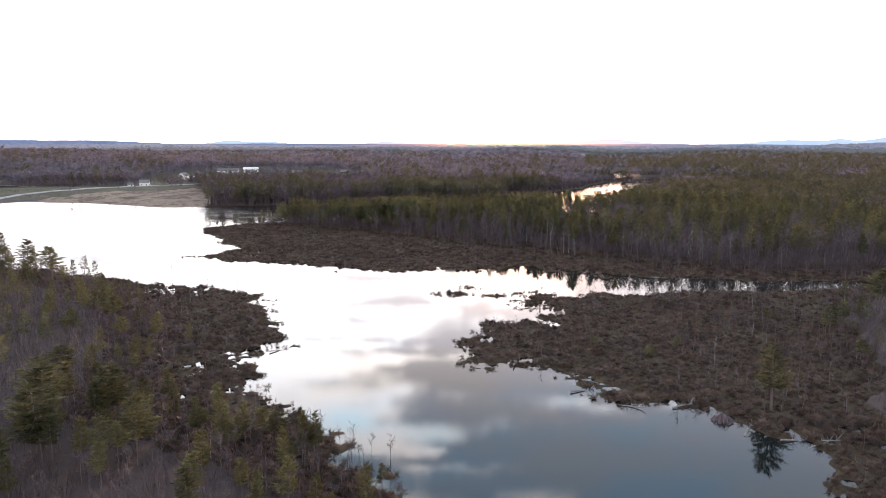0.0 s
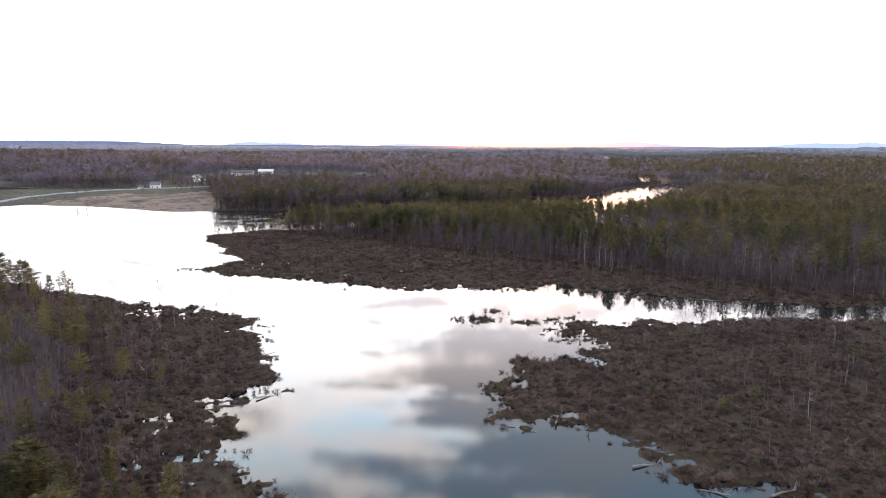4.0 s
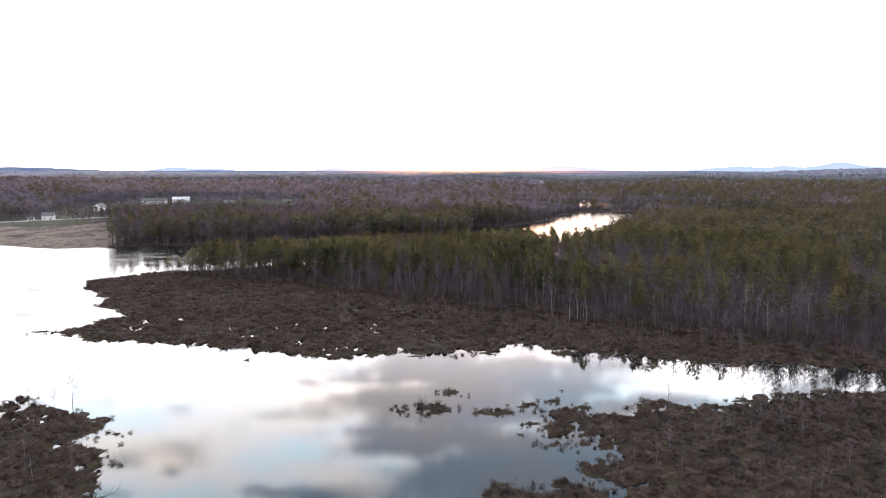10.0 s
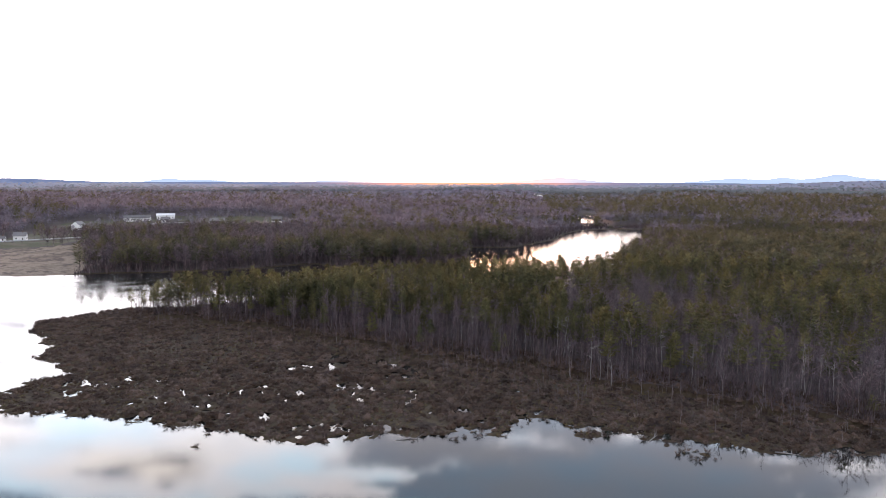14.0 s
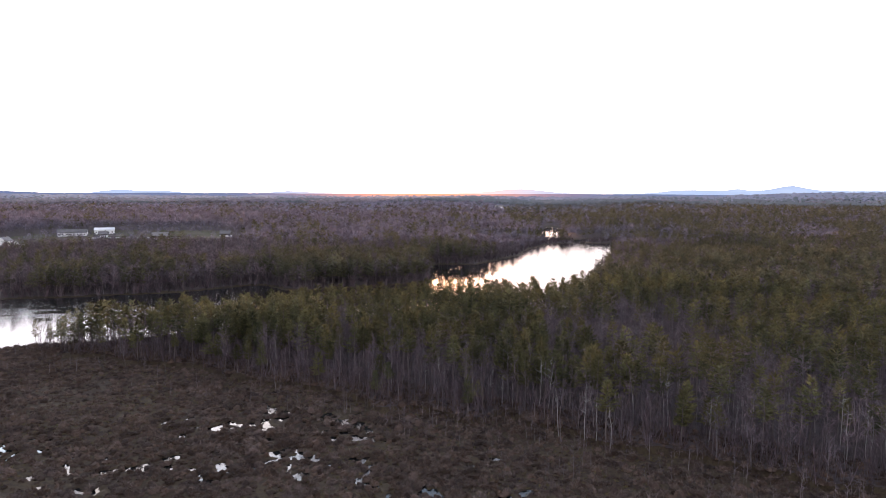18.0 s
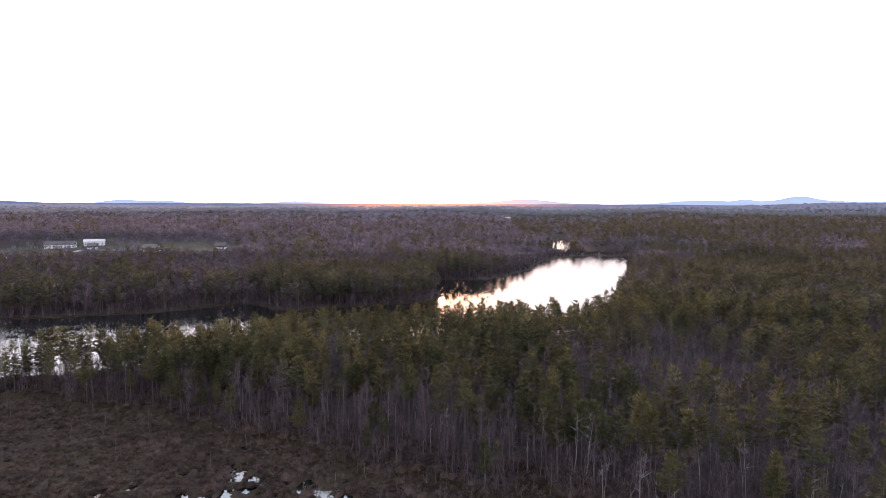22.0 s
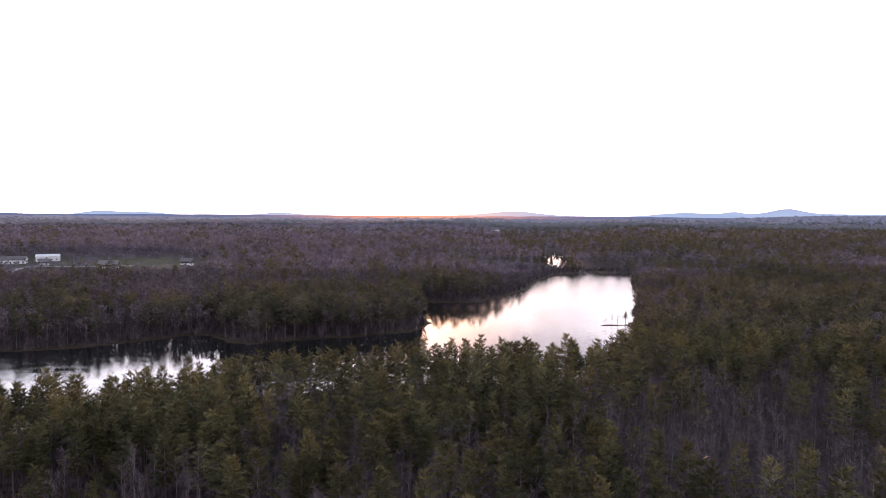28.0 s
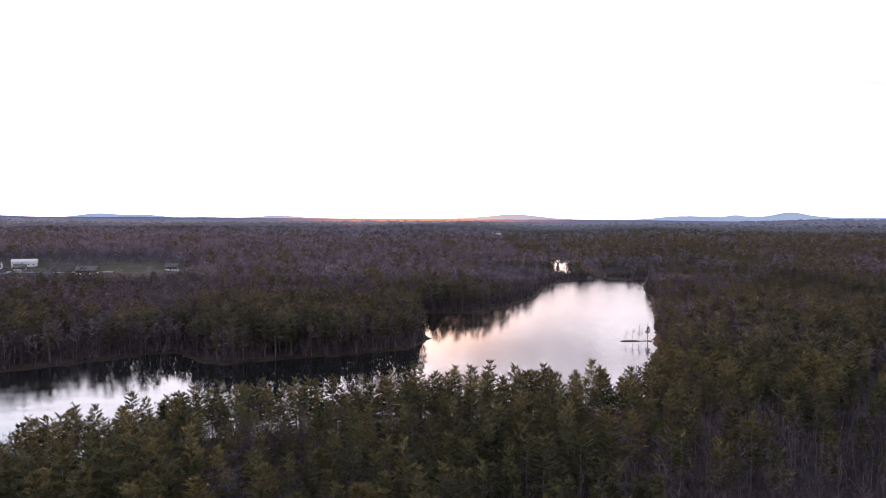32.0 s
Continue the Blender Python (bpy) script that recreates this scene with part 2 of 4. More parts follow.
# haze and sun glow are put into the emission; the land itself is no lamp
HILL_HAZE = skyline("hill_haze_glow", (0.50, 0.67, 0.90), (0.57, 0.74, 0.97), (1.5, 1.0, 0.75), 0.004)
RIDGE_HAZE = skyline("ridge_haze_glow", (0.15, 0.21, 0.36), (0.21, 0.27, 0.43), (1.5, 0.62, 0.32), 0.02)
# bare woods turned pale blue, with the haze painted into the colour
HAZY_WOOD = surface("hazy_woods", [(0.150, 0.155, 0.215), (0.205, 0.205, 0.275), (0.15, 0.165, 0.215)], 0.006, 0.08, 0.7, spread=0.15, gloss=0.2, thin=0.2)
ASPHALT = surface("asphalt", [(0.28, 0.28, 0.28), (0.36, 0.36, 0.36)], 0.2, 3, 0.7, random_by="")
CLAPBOARD = surface("white_clapboard", [(0.70, 0.70, 0.69), (0.80, 0.80, 0.79)], 0.3, 3, 0.6, 0.2, 9, random_by="object", spread=0.06)
BROWN_BOARD = surface("brown_board", [(0.055, 0.045, 0.040), (0.09, 0.072, 0.062)], 0.3, 3, 0.7, 0.2, 9, random_by="object", spread=0.1)
SHINGLE = surface("grey_shingle", [(0.12, 0.115, 0.115), (0.19, 0.18, 0.18)], 0.3, 4, 0.8, 0.3, 9, random_by="object", spread=0.3)
METAL_ROOF = surface("pale_metal_roof", [(0.62, 0.62, 0.63), (0.75, 0.75, 0.76)], 0.2, 2, 0.35, random_by="")
GLASS_DARK = surface("window_glass", [(0.02, 0.022, 0.025), (0.035, 0.037, 0.04)], 0.5, 2, 0.08, gloss=0.5, random_by="")
SNAG_WOOD = surface("weathered_wood", [(0.15, 0.138, 0.132), (0.30, 0.28, 0.27)], 0.4, 5, 0.8, 0.3, 14)
BRICK = surface("chimney_brick", [(0.12, 0.085, 0.075), (0.17, 0.12, 0.105)], 0.8, 5, 0.9, random_by="")

WATER = bpy.data.materials.new("pond_water")
WATER.use_nodes = True
n = Nodes(WATER.node_tree)
where = n.add("ShaderNodeNewGeometry").outputs["Position"]
ripple = n.noise(n.stretch(where, (1.0, 1.9, 1.0), 15), 2.6, 3.0, 0.6)
calm = n.ramp(n.noise(n.stretch(where, (1.0, 2.5, 1.0), 10), 0.018, 3.0), [(0.38, grey(0.35)), (0.68, grey(1.0))])
parts = n.add("ShaderNodeSeparateXYZ", Vector=where)
lane_x = n.math("DIVIDE", n.math("ADD", parts.outputs[0], 155.0), 75.0)
lane_y = n.math("DIVIDE", n.math("ADD", parts.outputs[1], -495.0), 46.0)
lane = n.math("EXPONENT", n.math("MULTIPLY", n.math("ADD", n.math("MULTIPLY", lane_x, lane_x), n.math("MULTIPLY", lane_y, lane_y)), -1.0))
gust = n.math("MULTIPLY", lane, n.ramp(n.noise(n.stretch(where, (1.0, 3.5, 1.0), -12), 0.05, 3.0), [(0.38, grey(0.1)), (0.6, grey(1.0))]))
open_x = n.math("DIVIDE", n.math("ADD", parts.outputs[0], -185.0), 120.0)
open_y = n.math("DIVIDE", n.math("ADD", parts.outputs[1], -730.0), 170.0)
breeze = n.math("EXPONENT", n.math("MULTIPLY", n.math("ADD", n.math("MULTIPLY", open_x, open_x), n.math("MULTIPLY", open_y, open_y)), -1.0))
gust = n.math("ADD", n.math("MULTIPLY", gust, 2.2), n.math("MULTIPLY", breeze, 0.8))
bump = n.add("ShaderNodeBump", Strength=n.math("ADD", n.math("MULTIPLY", calm, 0.10), gust), Distance=0.025, Height=ripple)
p = n.add("ShaderNodeBsdfPrincipled", Base_Color=(0.010, 0.012, 0.012, 1), Roughness=n.math("ADD", n.math("MULTIPLY", gust, 0.08), 0.02), IOR=1.333, Normal=bump.outputs[0])
n.add("ShaderNodeOutputMaterial", Surface=p.outputs[0])


# ---- plan of the place: shores, marsh and fields, in metres ----
A_SHORE = [(-2, 40), (-3, 80), (-4, 92), (-7, 100), (-12, 101), (-16, 106), (-21, 109), (-27, 118), (-32, 129), (-37, 132), (-40, 142), (-43, 152), (-39, 160), (-40, 173), (-45, 182), (-49, 188), (-51, 202), (-60, 218), (-75, 228), (-92, 232), (-104, 237), (-117, 245), (-129, 250), (-148, 261), (-200, 275), (-420, 290)]
FAR_SHORE = [(-410, 380), (-374, 450), (-364, 482), (-351, 521), (-338, 560), (-296, 554), (-264, 545), (-222, 521), (-203, 516), (-182, 519), (-145, 524), (-99, 532), (-83, 539), (-67, 548), (-54, 560), (-46, 557), (-40, 549), (-33, 539), (-23, 534), (-14, 541), (15, 547), (42, 556), (54, 580), (53, 611), (59, 655)]
POND = [(61, 657), (92, 654), (100, 665), (119, 692), (141, 720), (154, 761), (167, 789), (188, 823), (200, 837), (226, 843), (232, 858), (240, 894), (268, 903), (288, 897), (252, 864), (237, 848), (250, 836), (270, 839), (252, 804), (238, 775), (213, 705), (179, 630), (166, 599), (149, 563), (136, 532), (126, 508), (116, 490)]
C_NORTH = [(108, 474), (96, 464), (80, 459), (58, 459), (35, 462), (15, 458), (0, 455), (-20, 450), (-40, 434), (-60, 426), (-80, 419), (-95, 413), (-108, 414)]
C_SOUTH = [(-122, 400), (-133, 388), (-126, 371), (-109, 346), (-106, 334), (-90, 314), (-98, 301), (-106, 292), (-89, 284), (-75, 279), (-61, 276), (-48, 270), (-39, 269), (-31, 264), (-18, 258), (-10, 262), (-6, 263), (2, 259), (12, 260), (21, 261), (28, 267), (34, 269), (38, 264), (50, 260), (54, 253), (61, 255), (67, 252), (75, 246), (81, 247), (92, 244), (98, 241), (127, 238), (165, 240)]
B_SHORE = [(141, 229), (107, 222), (85, 223), (73, 224), (68, 221), (57, 217), (51, 220), (40, 216), (31, 219), (21, 209), (26, 198), (33, 195), (24, 190), (29, 184), (14, 183), (8, 171), (4, 164), (5, 152), (10, 145), (20, 149), (22, 142), (29, 135), (28, 127), (33, 123), (43, 124), (48, 118), (50, 112), (58, 109), (65, 108), (57, 104), (56, 100), (53, 90), (52, 60), (47, 42), (38, 30), (24, 25), (10, 29)]
SHORE = A_SHORE + FAR_SHORE + POND + C_NORTH + C_SOUTH + B_SHORE
# islets and pools: centre, half length, half width
ISLETS = [(2.5, 219, 5.6, 2.8), (8.6, 229.5, 2.0, 1.3), (16, 216.5, 4.2, 1.6), (23, 220, 2.6, 1.6), (29.5, 222, 1.6, 1.0), (12, 226, 0.9, 0.6), (58, 246.5, 2.8, 2.0), (41, 259, 3.6, 2.0), (141, 565, 9, 2.6), (246, 863, 12, 4), (270, 878, 14, 6), (214, 856, 10, 3), (32.5, 229, 0.6, 0.5), (23.0, 199.5, 2.5, 1.0), (-40, 258, 0.8, 0.6), (4, 148, 1.2, 0.8)]
_drop = random.Random(15)
for _line in (C_SOUTH[11:31], B_SHORE[2:22], A_SHORE[5:22]):
    for _ in range(34):
        _i = _drop.randrange(len(_line) - 1)
        _t = _drop.random()
        ISLETS.append((_line[_i][0] * (1 - _t) + _line[_i + 1][0] * _t + _drop.gauss(0, 1.6), _line[_i][1] * (1 - _t) + _line[_i + 1][1] * _t + _drop.gauss(0, 1.6), _drop.uniform(0.5, 1.5), _drop.uniform(0.4, 0.8)))
POOLS = [(-131, 242, 5.5, 1.6), (-83, 221, 6, 2.0), (-104, 233, 3.5, 1.2), (-17, 268, 3.6, 1.8), (-12, 266, 2.5, 1.2), (-19, 342, 0.7, 1.6), (-19, 331, 0.9, 2.6), (-17, 328, 1.4, 1.6), (-15, 321, 2.0, 0.8), (-18, 319, 0.9, 1.4), (-18, 313, 0.5, 1.8), (-12, 314, 1.6, 0.7), (-15, 307, 1.5, 1.0), (-14, 304, 0.8, 1.4), (-4, 319, 1.3, 0.9), (-28, 326, 2.2, 0.6), (-41, 328, 2.0, 0.6), (-42, 321, 1.4, 1.4), (-36, 324, 0.9, 1.3), (-37, 313, 0.8, 1.0), (-34, 299, 0.9, 1.6), (-33, 293, 1.1, 1.2), (3, 293, 2.0, 1.5), (5, 289, 2.4, 0.7), (2, 307, 0.9, 0.9), (-8, 286, 0.9, 1.3), (-23, 293, 0.9, 0.9), (-57, 291, 1.4, 0.9), (-52, 292, 1.2, 0.8), (-60, 165, 3.0, 0.8), (-50, 156, 2.6, 0.9), (-56, 146, 2.4, 1.0), (-57, 139, 0.8, 2.2), (-51, 128, 2.0, 1.2), (-42, 123, 2.0, 0.9), (-29, 275, 1.0, 2.4), (30, 290, 1.8, 0.8), (33, 273, 2.5, 1.0), (36, 200, 2.0, 0.7)]
_pick = random.Random(5)
PUDDLES = [(_pick.gauss(cx, sx), _pick.gauss(cy, sy), _pick.uniform(0.3, 0.9), _pick.uniform(0.3, 0.8)) for cx, cy, sx, sy, k in ((-18, 316, 13, 13, 26), (-30, 290, 22, 9, 24), (14, 278, 14, 8, 14), (35, 266, 22, 5, 26), (-45, 277, 22, 6, 22), (-52, 142, 7, 18, 26), (-80, 212, 16, 8, 12), (26, 190, 10, 10, 12)) for _ in range(k)]
MARSH_A = [(-2, 84), (-10, 94), (-18, 102), (-26, 110), (-38, 115), (-54, 124), (-60, 150), (-77, 190), (-100, 216), (-140, 250), (-152, 272), (-90, 260), (-30, 235), (-20, 150), (5, 95)]
MARSH_B = [(-6, 160), (0, 215), (60, 236), (150, 240), (150, 228), (110, 195), (96, 160), (86, 130), (72, 100), (50, 84), (40, 100), (20, 130)]
MARSH_C = [(-150, 395), (-113, 411), (-64, 379), (-26, 355), (7, 329), (35, 307), (51, 293), (72, 280), (93, 262), (105, 255), (127, 249), (165, 246), (165, 230), (60, 236), (-20, 245), (-120, 280), (-96, 320)]
FIELD_TAN = [(-339, 571), (-309, 612), (-296, 626), (-251, 630), (-234, 655), (-203, 605), (-186, 560), (-176, 526), (-210, 500), (-300, 530)]
FIELD_GREEN = [(-345, 571), (-309, 612), (-296, 626), (-251, 632), (-238, 690), (-268, 763), (-299, 750), (-330, 738), (-341, 715), (-379, 729), (-441, 744), (-480, 749), (-500, 700), (-455, 650), (-420, 600), (-390, 570)]
GLADE = [(-600, 905), (-530, 895), (-505, 795), (-560, 790), (-640, 860)]
CLEARING = [(-155, 815), (-108, 812), (-112, 872), (-170, 890)]
HAMLET = [(-330, 740), (-245, 690), (-150, 720), (-100, 740), (-90, 900), (-130, 930), (-290, 930), (-345, 880)]


def inside(px, py, poly):
    hit = np.zeros(px.shape, bool)
    for (x0, y0), (x1, y1) in zip(poly, poly[1:] + poly[:1]):
        if y0 != y1:
            hit ^= ((y0 > py) != (y1 > py)) & (px < (x1 - x0) * (py - y0) / (y1 - y0) + x0)
    return hit


def edge_distance(px, py, poly):
    best = np.full(px.shape, 1e12)
    for (x0, y0), (x1, y1) in zip(poly, poly[1:] + poly[:1]):
        ex, ey = x1 - x0, y1 - y0
        t = np.clip(((px - x0) * ex + (py - y0) * ey) / (ex * ex + ey * ey), 0, 1)
        best = np.minimum(best, (px - x0 - t * ex) ** 2 + (py - y0 - t * ey) ** 2)
    return np.sqrt(best)


def lattice(ix, iy, seed):
    h = (ix.astype(np.int64) * 374761393 + iy.astype(np.int64) * 668265263 + seed * 69069) & 0xFFFFFFFF
    h = ((h ^ (h >> 13)) * 1274126177) & 0xFFFFFFFF
    return ((h ^ (h >> 16)) & 0xFFFF) / 65535.0


def value_noise(x, y, size, seed=0, octaves=3):
    total, amp, norm = 0.0, 1.0, 0.0
    for o in range(octaves):
        u, v = x / size, y / size
        iu, iv = np.floor(u), np.floor(v)
        fu, fv = u - iu, v - iv
        fu, fv = fu * fu * (3 - 2 * fu), fv * fv * (3 - 2 * fv)
        s = seed + 17 * o
        row0 = lattice(iu, iv, s) * (1 - fu) + lattice(iu + 1, iv, s) * fu
        row1 = lattice(iu, iv + 1, s) * (1 - fu) + lattice(iu + 1, iv + 1, s) * fu
        total = total + amp * (row0 * (1 - fv) + row1 * fv - 0.5) * 2
        norm += amp
        amp, size = amp * 0.55, size / 2.1
    return total / norm


def smooth(a, b, v):
    t = np.clip((v - a) / (b - a), 0, 1)
    return t * t * (3 - 2 * t)


def land_distance(x, y):
    """Metres inland from the nearest shore; negative over water."""
    d = edge_distance(x, y, SHORE)
    d = np.where(inside(x, y, SHORE), -d, d)
    u, v = (x - 256) * 0.96 - (y - 1030) * 0.28, (x - 256) * 0.28 + (y - 1030) * 0.96
    far_bay = (np.hypot(u / 12, v / 132) - 1) * 12
    d = np.minimum(d, far_bay)
    for cx, cy, rx, ry in ((-432, 556, 42, 15), (-540, 745, 88, 30)):
        d = np.minimum(d, (np.hypot((x - cx) / rx, (y - cy) / ry) - 1) * ry)
    rag = np.where(y < 480, 1.0, 0.6)
    d = d + rag * (2.4 * value_noise(x, y, 10.0, 3, 2) + np.where(y < 300, 4.4, 3.2) * value_noise(x, y, 4.2, 8, 3))
    lumps = 0.35 * value_noise(x, y, 2.6, 5, 2)
    crumbs = 0.4 * value_noise(x, y, 1.3, 6, 1)
    shape, x, y, lumps, crumbs, d = x.shape, x.ravel(), y.ravel(), lumps.ravel(), crumbs.ravel(), d.ravel().copy()
    near = np.nonzero((x > -150) & (x < 300) & (y > 80) & (y < 900))[0]
    for cx, cy, rx, ry in ISLETS:
        k = near[(np.abs(x[near] - cx) < 3 * rx + 3) & (np.abs(y[near] - cy) < 3 * ry + 3)]
        q = np.hypot((x[k] - cx) / rx, (y[k] - cy) / ry)
        d[k] = np.maximum(d[k], (1 - q) * min(rx, ry) + lumps[k] * min(rx, ry) + crumbs[k])
    d = d.reshape(shape)
    return d


def hills(x, y):
    """Rise of the far country."""
    h = 1.0 + 6.0 * smooth(900, 1400, y) + 8.5 * smooth(-60, -170, x) * smooth(560, 780, y) * (1 - 0.6 * smooth(1000, 1300, y))
    for cx, cy, rx, ry, top in ((-900, 1350, 420, 260, 13), (430, 1950, 300, 260, 17), (760, 2650, 520, 300, 14), (2000, 2450, 520, 400, 40), (-1500, 2900, 900, 400, 12), (300, 3300, 500, 300, 6)):
        h = h + top * np.exp(-((x - cx) / rx) ** 2 - ((y - cy) / ry) ** 2)
    return h


def zones(x, y):
    """0 woods, 1 marsh, 2 dry grass, 3 meadow"""
    z = np.zeros(x.shape, int)
    wob = np.where(y < 500, 11.0, 6.0)
    wx, wy = x + wob * value_noise(x, y, 20, 21, 3), y + wob * value_noise(x, y, 20, 22, 3)
    for poly, k in ((MARSH_A, 1), (MARSH_B, 1), (MARSH_C, 1), (FIELD_TAN, 2), (FIELD_GREEN, 3), (GLADE, 3), (CLEARING, 3), (HAMLET, 3)):
        z[inside(wx, wy, poly)] = k
    return z


def ground_height(x, y, d=None, z=None):
    d = land_distance(x, y) if d is None else d
    z = zones(x, y) if z is None else z
    bank = np.where(d > 0, 0.28 * smooth(0, 1.6, d), -0.9 * smooth(0, 5, -d))
    wet = 0.17 * value_noise(x, y, 6.0, 31, 2) + 0.10 * value_noise(x, y, 1.9, 33, 1)
    broken = 1.9 * value_noise(x, y, 1.7, 41, 3)
    for cx, cy, rx, ry in POOLS + PUDDLES:
        q = np.hypot((x - cx) / rx, (y - cy) / ry) / 0.95 + broken
        wet = wet - 0.62 * (1 - smooth(0.7, 1.35, q))
    soggy = 0.0 * x
    for cx, cy, r in ((-16, 314, 24), (-54, 144, 15), (6, 270, 20), (-38, 296, 18), (-70, 306, 16), (-83, 222, 13), (24, 202, 12), (8, 168, 9)):
        soggy = np.maximum(soggy, np.exp(-((x - cx) ** 2 + (y - cy) ** 2) / r ** 2))
    veins = 1 - smooth(0.05, 0.19, np.abs(value_noise(x, y, 8.0, 43, 3)))
    veins = veins * smooth(-0.15, 0.25, value_noise(x, y, 5.0, 47, 2))
    wet = wet - 0.05 * soggy - 0.50 * veins * smooth(0.15, 0.55, soggy)
    fringe = smooth(8, 0.5, d) * smooth(0.02, 0.3, value_noise(x, y, 3.2, 49, 2)) * (y < 300)
    wet = wet - 0.55 * fringe
    low = bank + np.where(d > 0, wet * smooth(0, 1.2, d), 0)
    cap = np.where(y < 520, 1.2, 30.0)
    up = np.minimum(np.minimum(np.maximum(d - 5, 0) * 0.055, cap), np.where(y < 520, 1.2, 0.6) + hills(x, y))
    rough = 0.35 * value_noise(x, y, 7.0, 51, 2) + 0.25
    dry = smooth(3, 10, d)
    return np.where(z == 1, low, low * (1 - dry) + (0.3 + up + rough * 0.6) * dry)


def tri_mesh(name, verts, tris, mats, index=None, shade=False):
    me = bpy.data.meshes.new(name)
    verts, tris = np.asarray(verts, np.float32), np.asarray(tris, np.int32)
    me.vertices.add(len(verts))
    me.vertices.foreach_set("co", verts.ravel())
    me.loops.add(3 * len(tris))
    me.loops.foreach_set("vertex_index", tris.ravel())
    me.polygons.add(len(tris))
    me.polygons.foreach_set("loop_start", np.arange(0, 3 * len(tris), 3, dtype=np.int32))
    for m in mats:
        me.materials.append(m)
    if index is not None:
        me.polygons.foreach_set("material_index", np.asarray(index, np.int32))
    me.polygons.foreach_set("use_smooth", np.full(len(tris), shade))
    me.update(calc_edges=True)
    return me


def spaced(marks):
    """Grid lines: (from, to, step) stretches, each step growing or shrinking smoothly to the next."""
    out = []
    for a, b, s0, s1 in marks:
        p = a
        while p < b:
            out.append(p)
            t = (p - a) / (b - a)
            p += s0 + (s1 - s0) * t
    return np.array(out + [marks[-1][1]])


gx = spaced([(-4900, -700, 300, 60), (-700, -150, 26, 4), (-150, -110, 2.4, 1.4), (-110, -70, 1.3, 0.85), (-70, -50, 0.85, 0.6), (-50, 40, 0.6, 0.6), (40, 112, 0.6, 1.4), (112, 170, 1.4, 4), (170, 320, 4, 7), (320, 900, 9, 45), (900, 4900, 50, 300)])
gy = spaced([(-4900, -60, 500, 20), (-60, 90, 14, 2), (90, 150, 1.1, 1.1), (150, 255, 1.15, 1.05), (255, 335, 0.62, 0.62), (335, 345, 0.8, 1.8), (345, 480, 2.2, 3.2), (480, 920, 3.6, 6), (920, 1500, 9, 45), (1500, 4900, 50, 230)])
X, Y = np.meshgrid(gx, gy)
D, Z = land_distance(X, Y), zones(X, Y)
G = ground_height(X, Y, D, Z)
rows_n, cols_n = X.shape
ids = np.arange(rows_n * cols_n).reshape(rows_n, cols_n)
a, b, c, d = ids[:-1, :-1].ravel(), ids[:-1, 1:].ravel(), ids[1:, 1:].ravel(), ids[1:, :-1].ravel()
quads = np.stack([a, b, c, a, c, d], 1).reshape(-1, 3)
zone_face = np.repeat(np.where((Z[:-1, :-1] == 0) & (D[:-1, :-1] < np.where(Y[:-1, :-1] < 520, 6, 3)), 1, Z[:-1, :-1]).ravel(), 2)
shore_face = np.repeat(((D[:-1, :-1] < 1.0) & (Y[:-1, :-1] > 500) & (X[:-1, :-1] < -180)).ravel(), 2)
zone_face = np.where(shore_face, 2, zone_face)
ground = new("ground", tri_mesh("ground", np.stack([X, Y, G], -1).reshape(-1, 3), quads, [LITTER, MARSH, TAN_FIELD, GREEN_FIELD], zone_face, True))
tagged(ground, "brown marsh and leaf-littered ground round the pond", "ground", kind="structure")

wv = np.array([(-900, -20, 0), (420, -20, 0), (420, 1160, 0), (-900, 1160, 0)], float)
water = new("water", tri_mesh("water", wv, [(0, 1, 2), (0, 2, 3)], [WATER]))
tagged(water, "calm pond water mirroring the bright evening sky", "pond", kind="structure")

# far blue hills on the skyline: bearing, half width, height
steps = np.linspace(-62, 66, 700)
ridge = 9 + 3 * value_noise(steps, steps * 0, 9, 71, 3)
for bearing, width, top in ((32.6, 1.3, 26), (29.1, 0.7, 13), (31.5, 5.0, 22), (25.5, 2.6, 18), (13.3, 2.4, 30), (17, 2.4, 4), (-16.6, 1.7, 24), (-13.7, 1.5, 15), (-4.5, 1.9, 14), (-28, 5, 16), (10, 2, 6), (38, 4, 14), (47, 7, 30), (-48, 8, 26)):
    ridge = ridge + top * np.exp(-((steps - bearing) / width) ** 2)
ridge += 1.5 * value_noise(steps, steps * 0 + 4, 1.3, 73, 3)
hv = []
for k, (r, f) in enumerate(((4480, 0.0), (4560, 0.55), (4680, 1.0), (4800, 0.0))):
    hv.append(np.stack([r * np.sin(np.radians(steps)), r * np.cos(np.radians(steps)), ridge * f * 1.0 + (20 if 0 < k < 3 else 0)], -1))
hv = np.concatenate(hv)
m = len(steps)
hi = np.arange(m - 1)
hq = np.concatenate([np.stack([k * m + hi, k * m + hi + 1, (k + 1) * m + hi + 1, k * m + hi, (k + 1) * m + hi + 1, (k + 1) * m + hi], 1).reshape(-1, 3) for k in range(3)])
tagged(new("backdrop", tri_mesh("backdrop", hv, hq, [HILL_HAZE], None, True)), "hills on the far skyline, pale blue in the haze", "hills", kind="structure")

low = 14 + 4 * value_noise(steps, steps * 0 + 9, 6, 75, 3) + 6 * smooth(2, -14, steps) + 20 * smooth(-20, -27, steps) + 14 * smooth(30, 44, steps) + 0.8 * value_noise(steps, steps * 0 + 2, 0.5, 77, 2)
lv = np.concatenate([np.stack([r * np.sin(np.radians(steps)), r * np.cos(np.radians(steps)), low * f + 14 * (f > 0)], -1) for r, f in ((4300, 0.0), (4360, 0.7), (4440, 1.0), (4478, 0.0))])
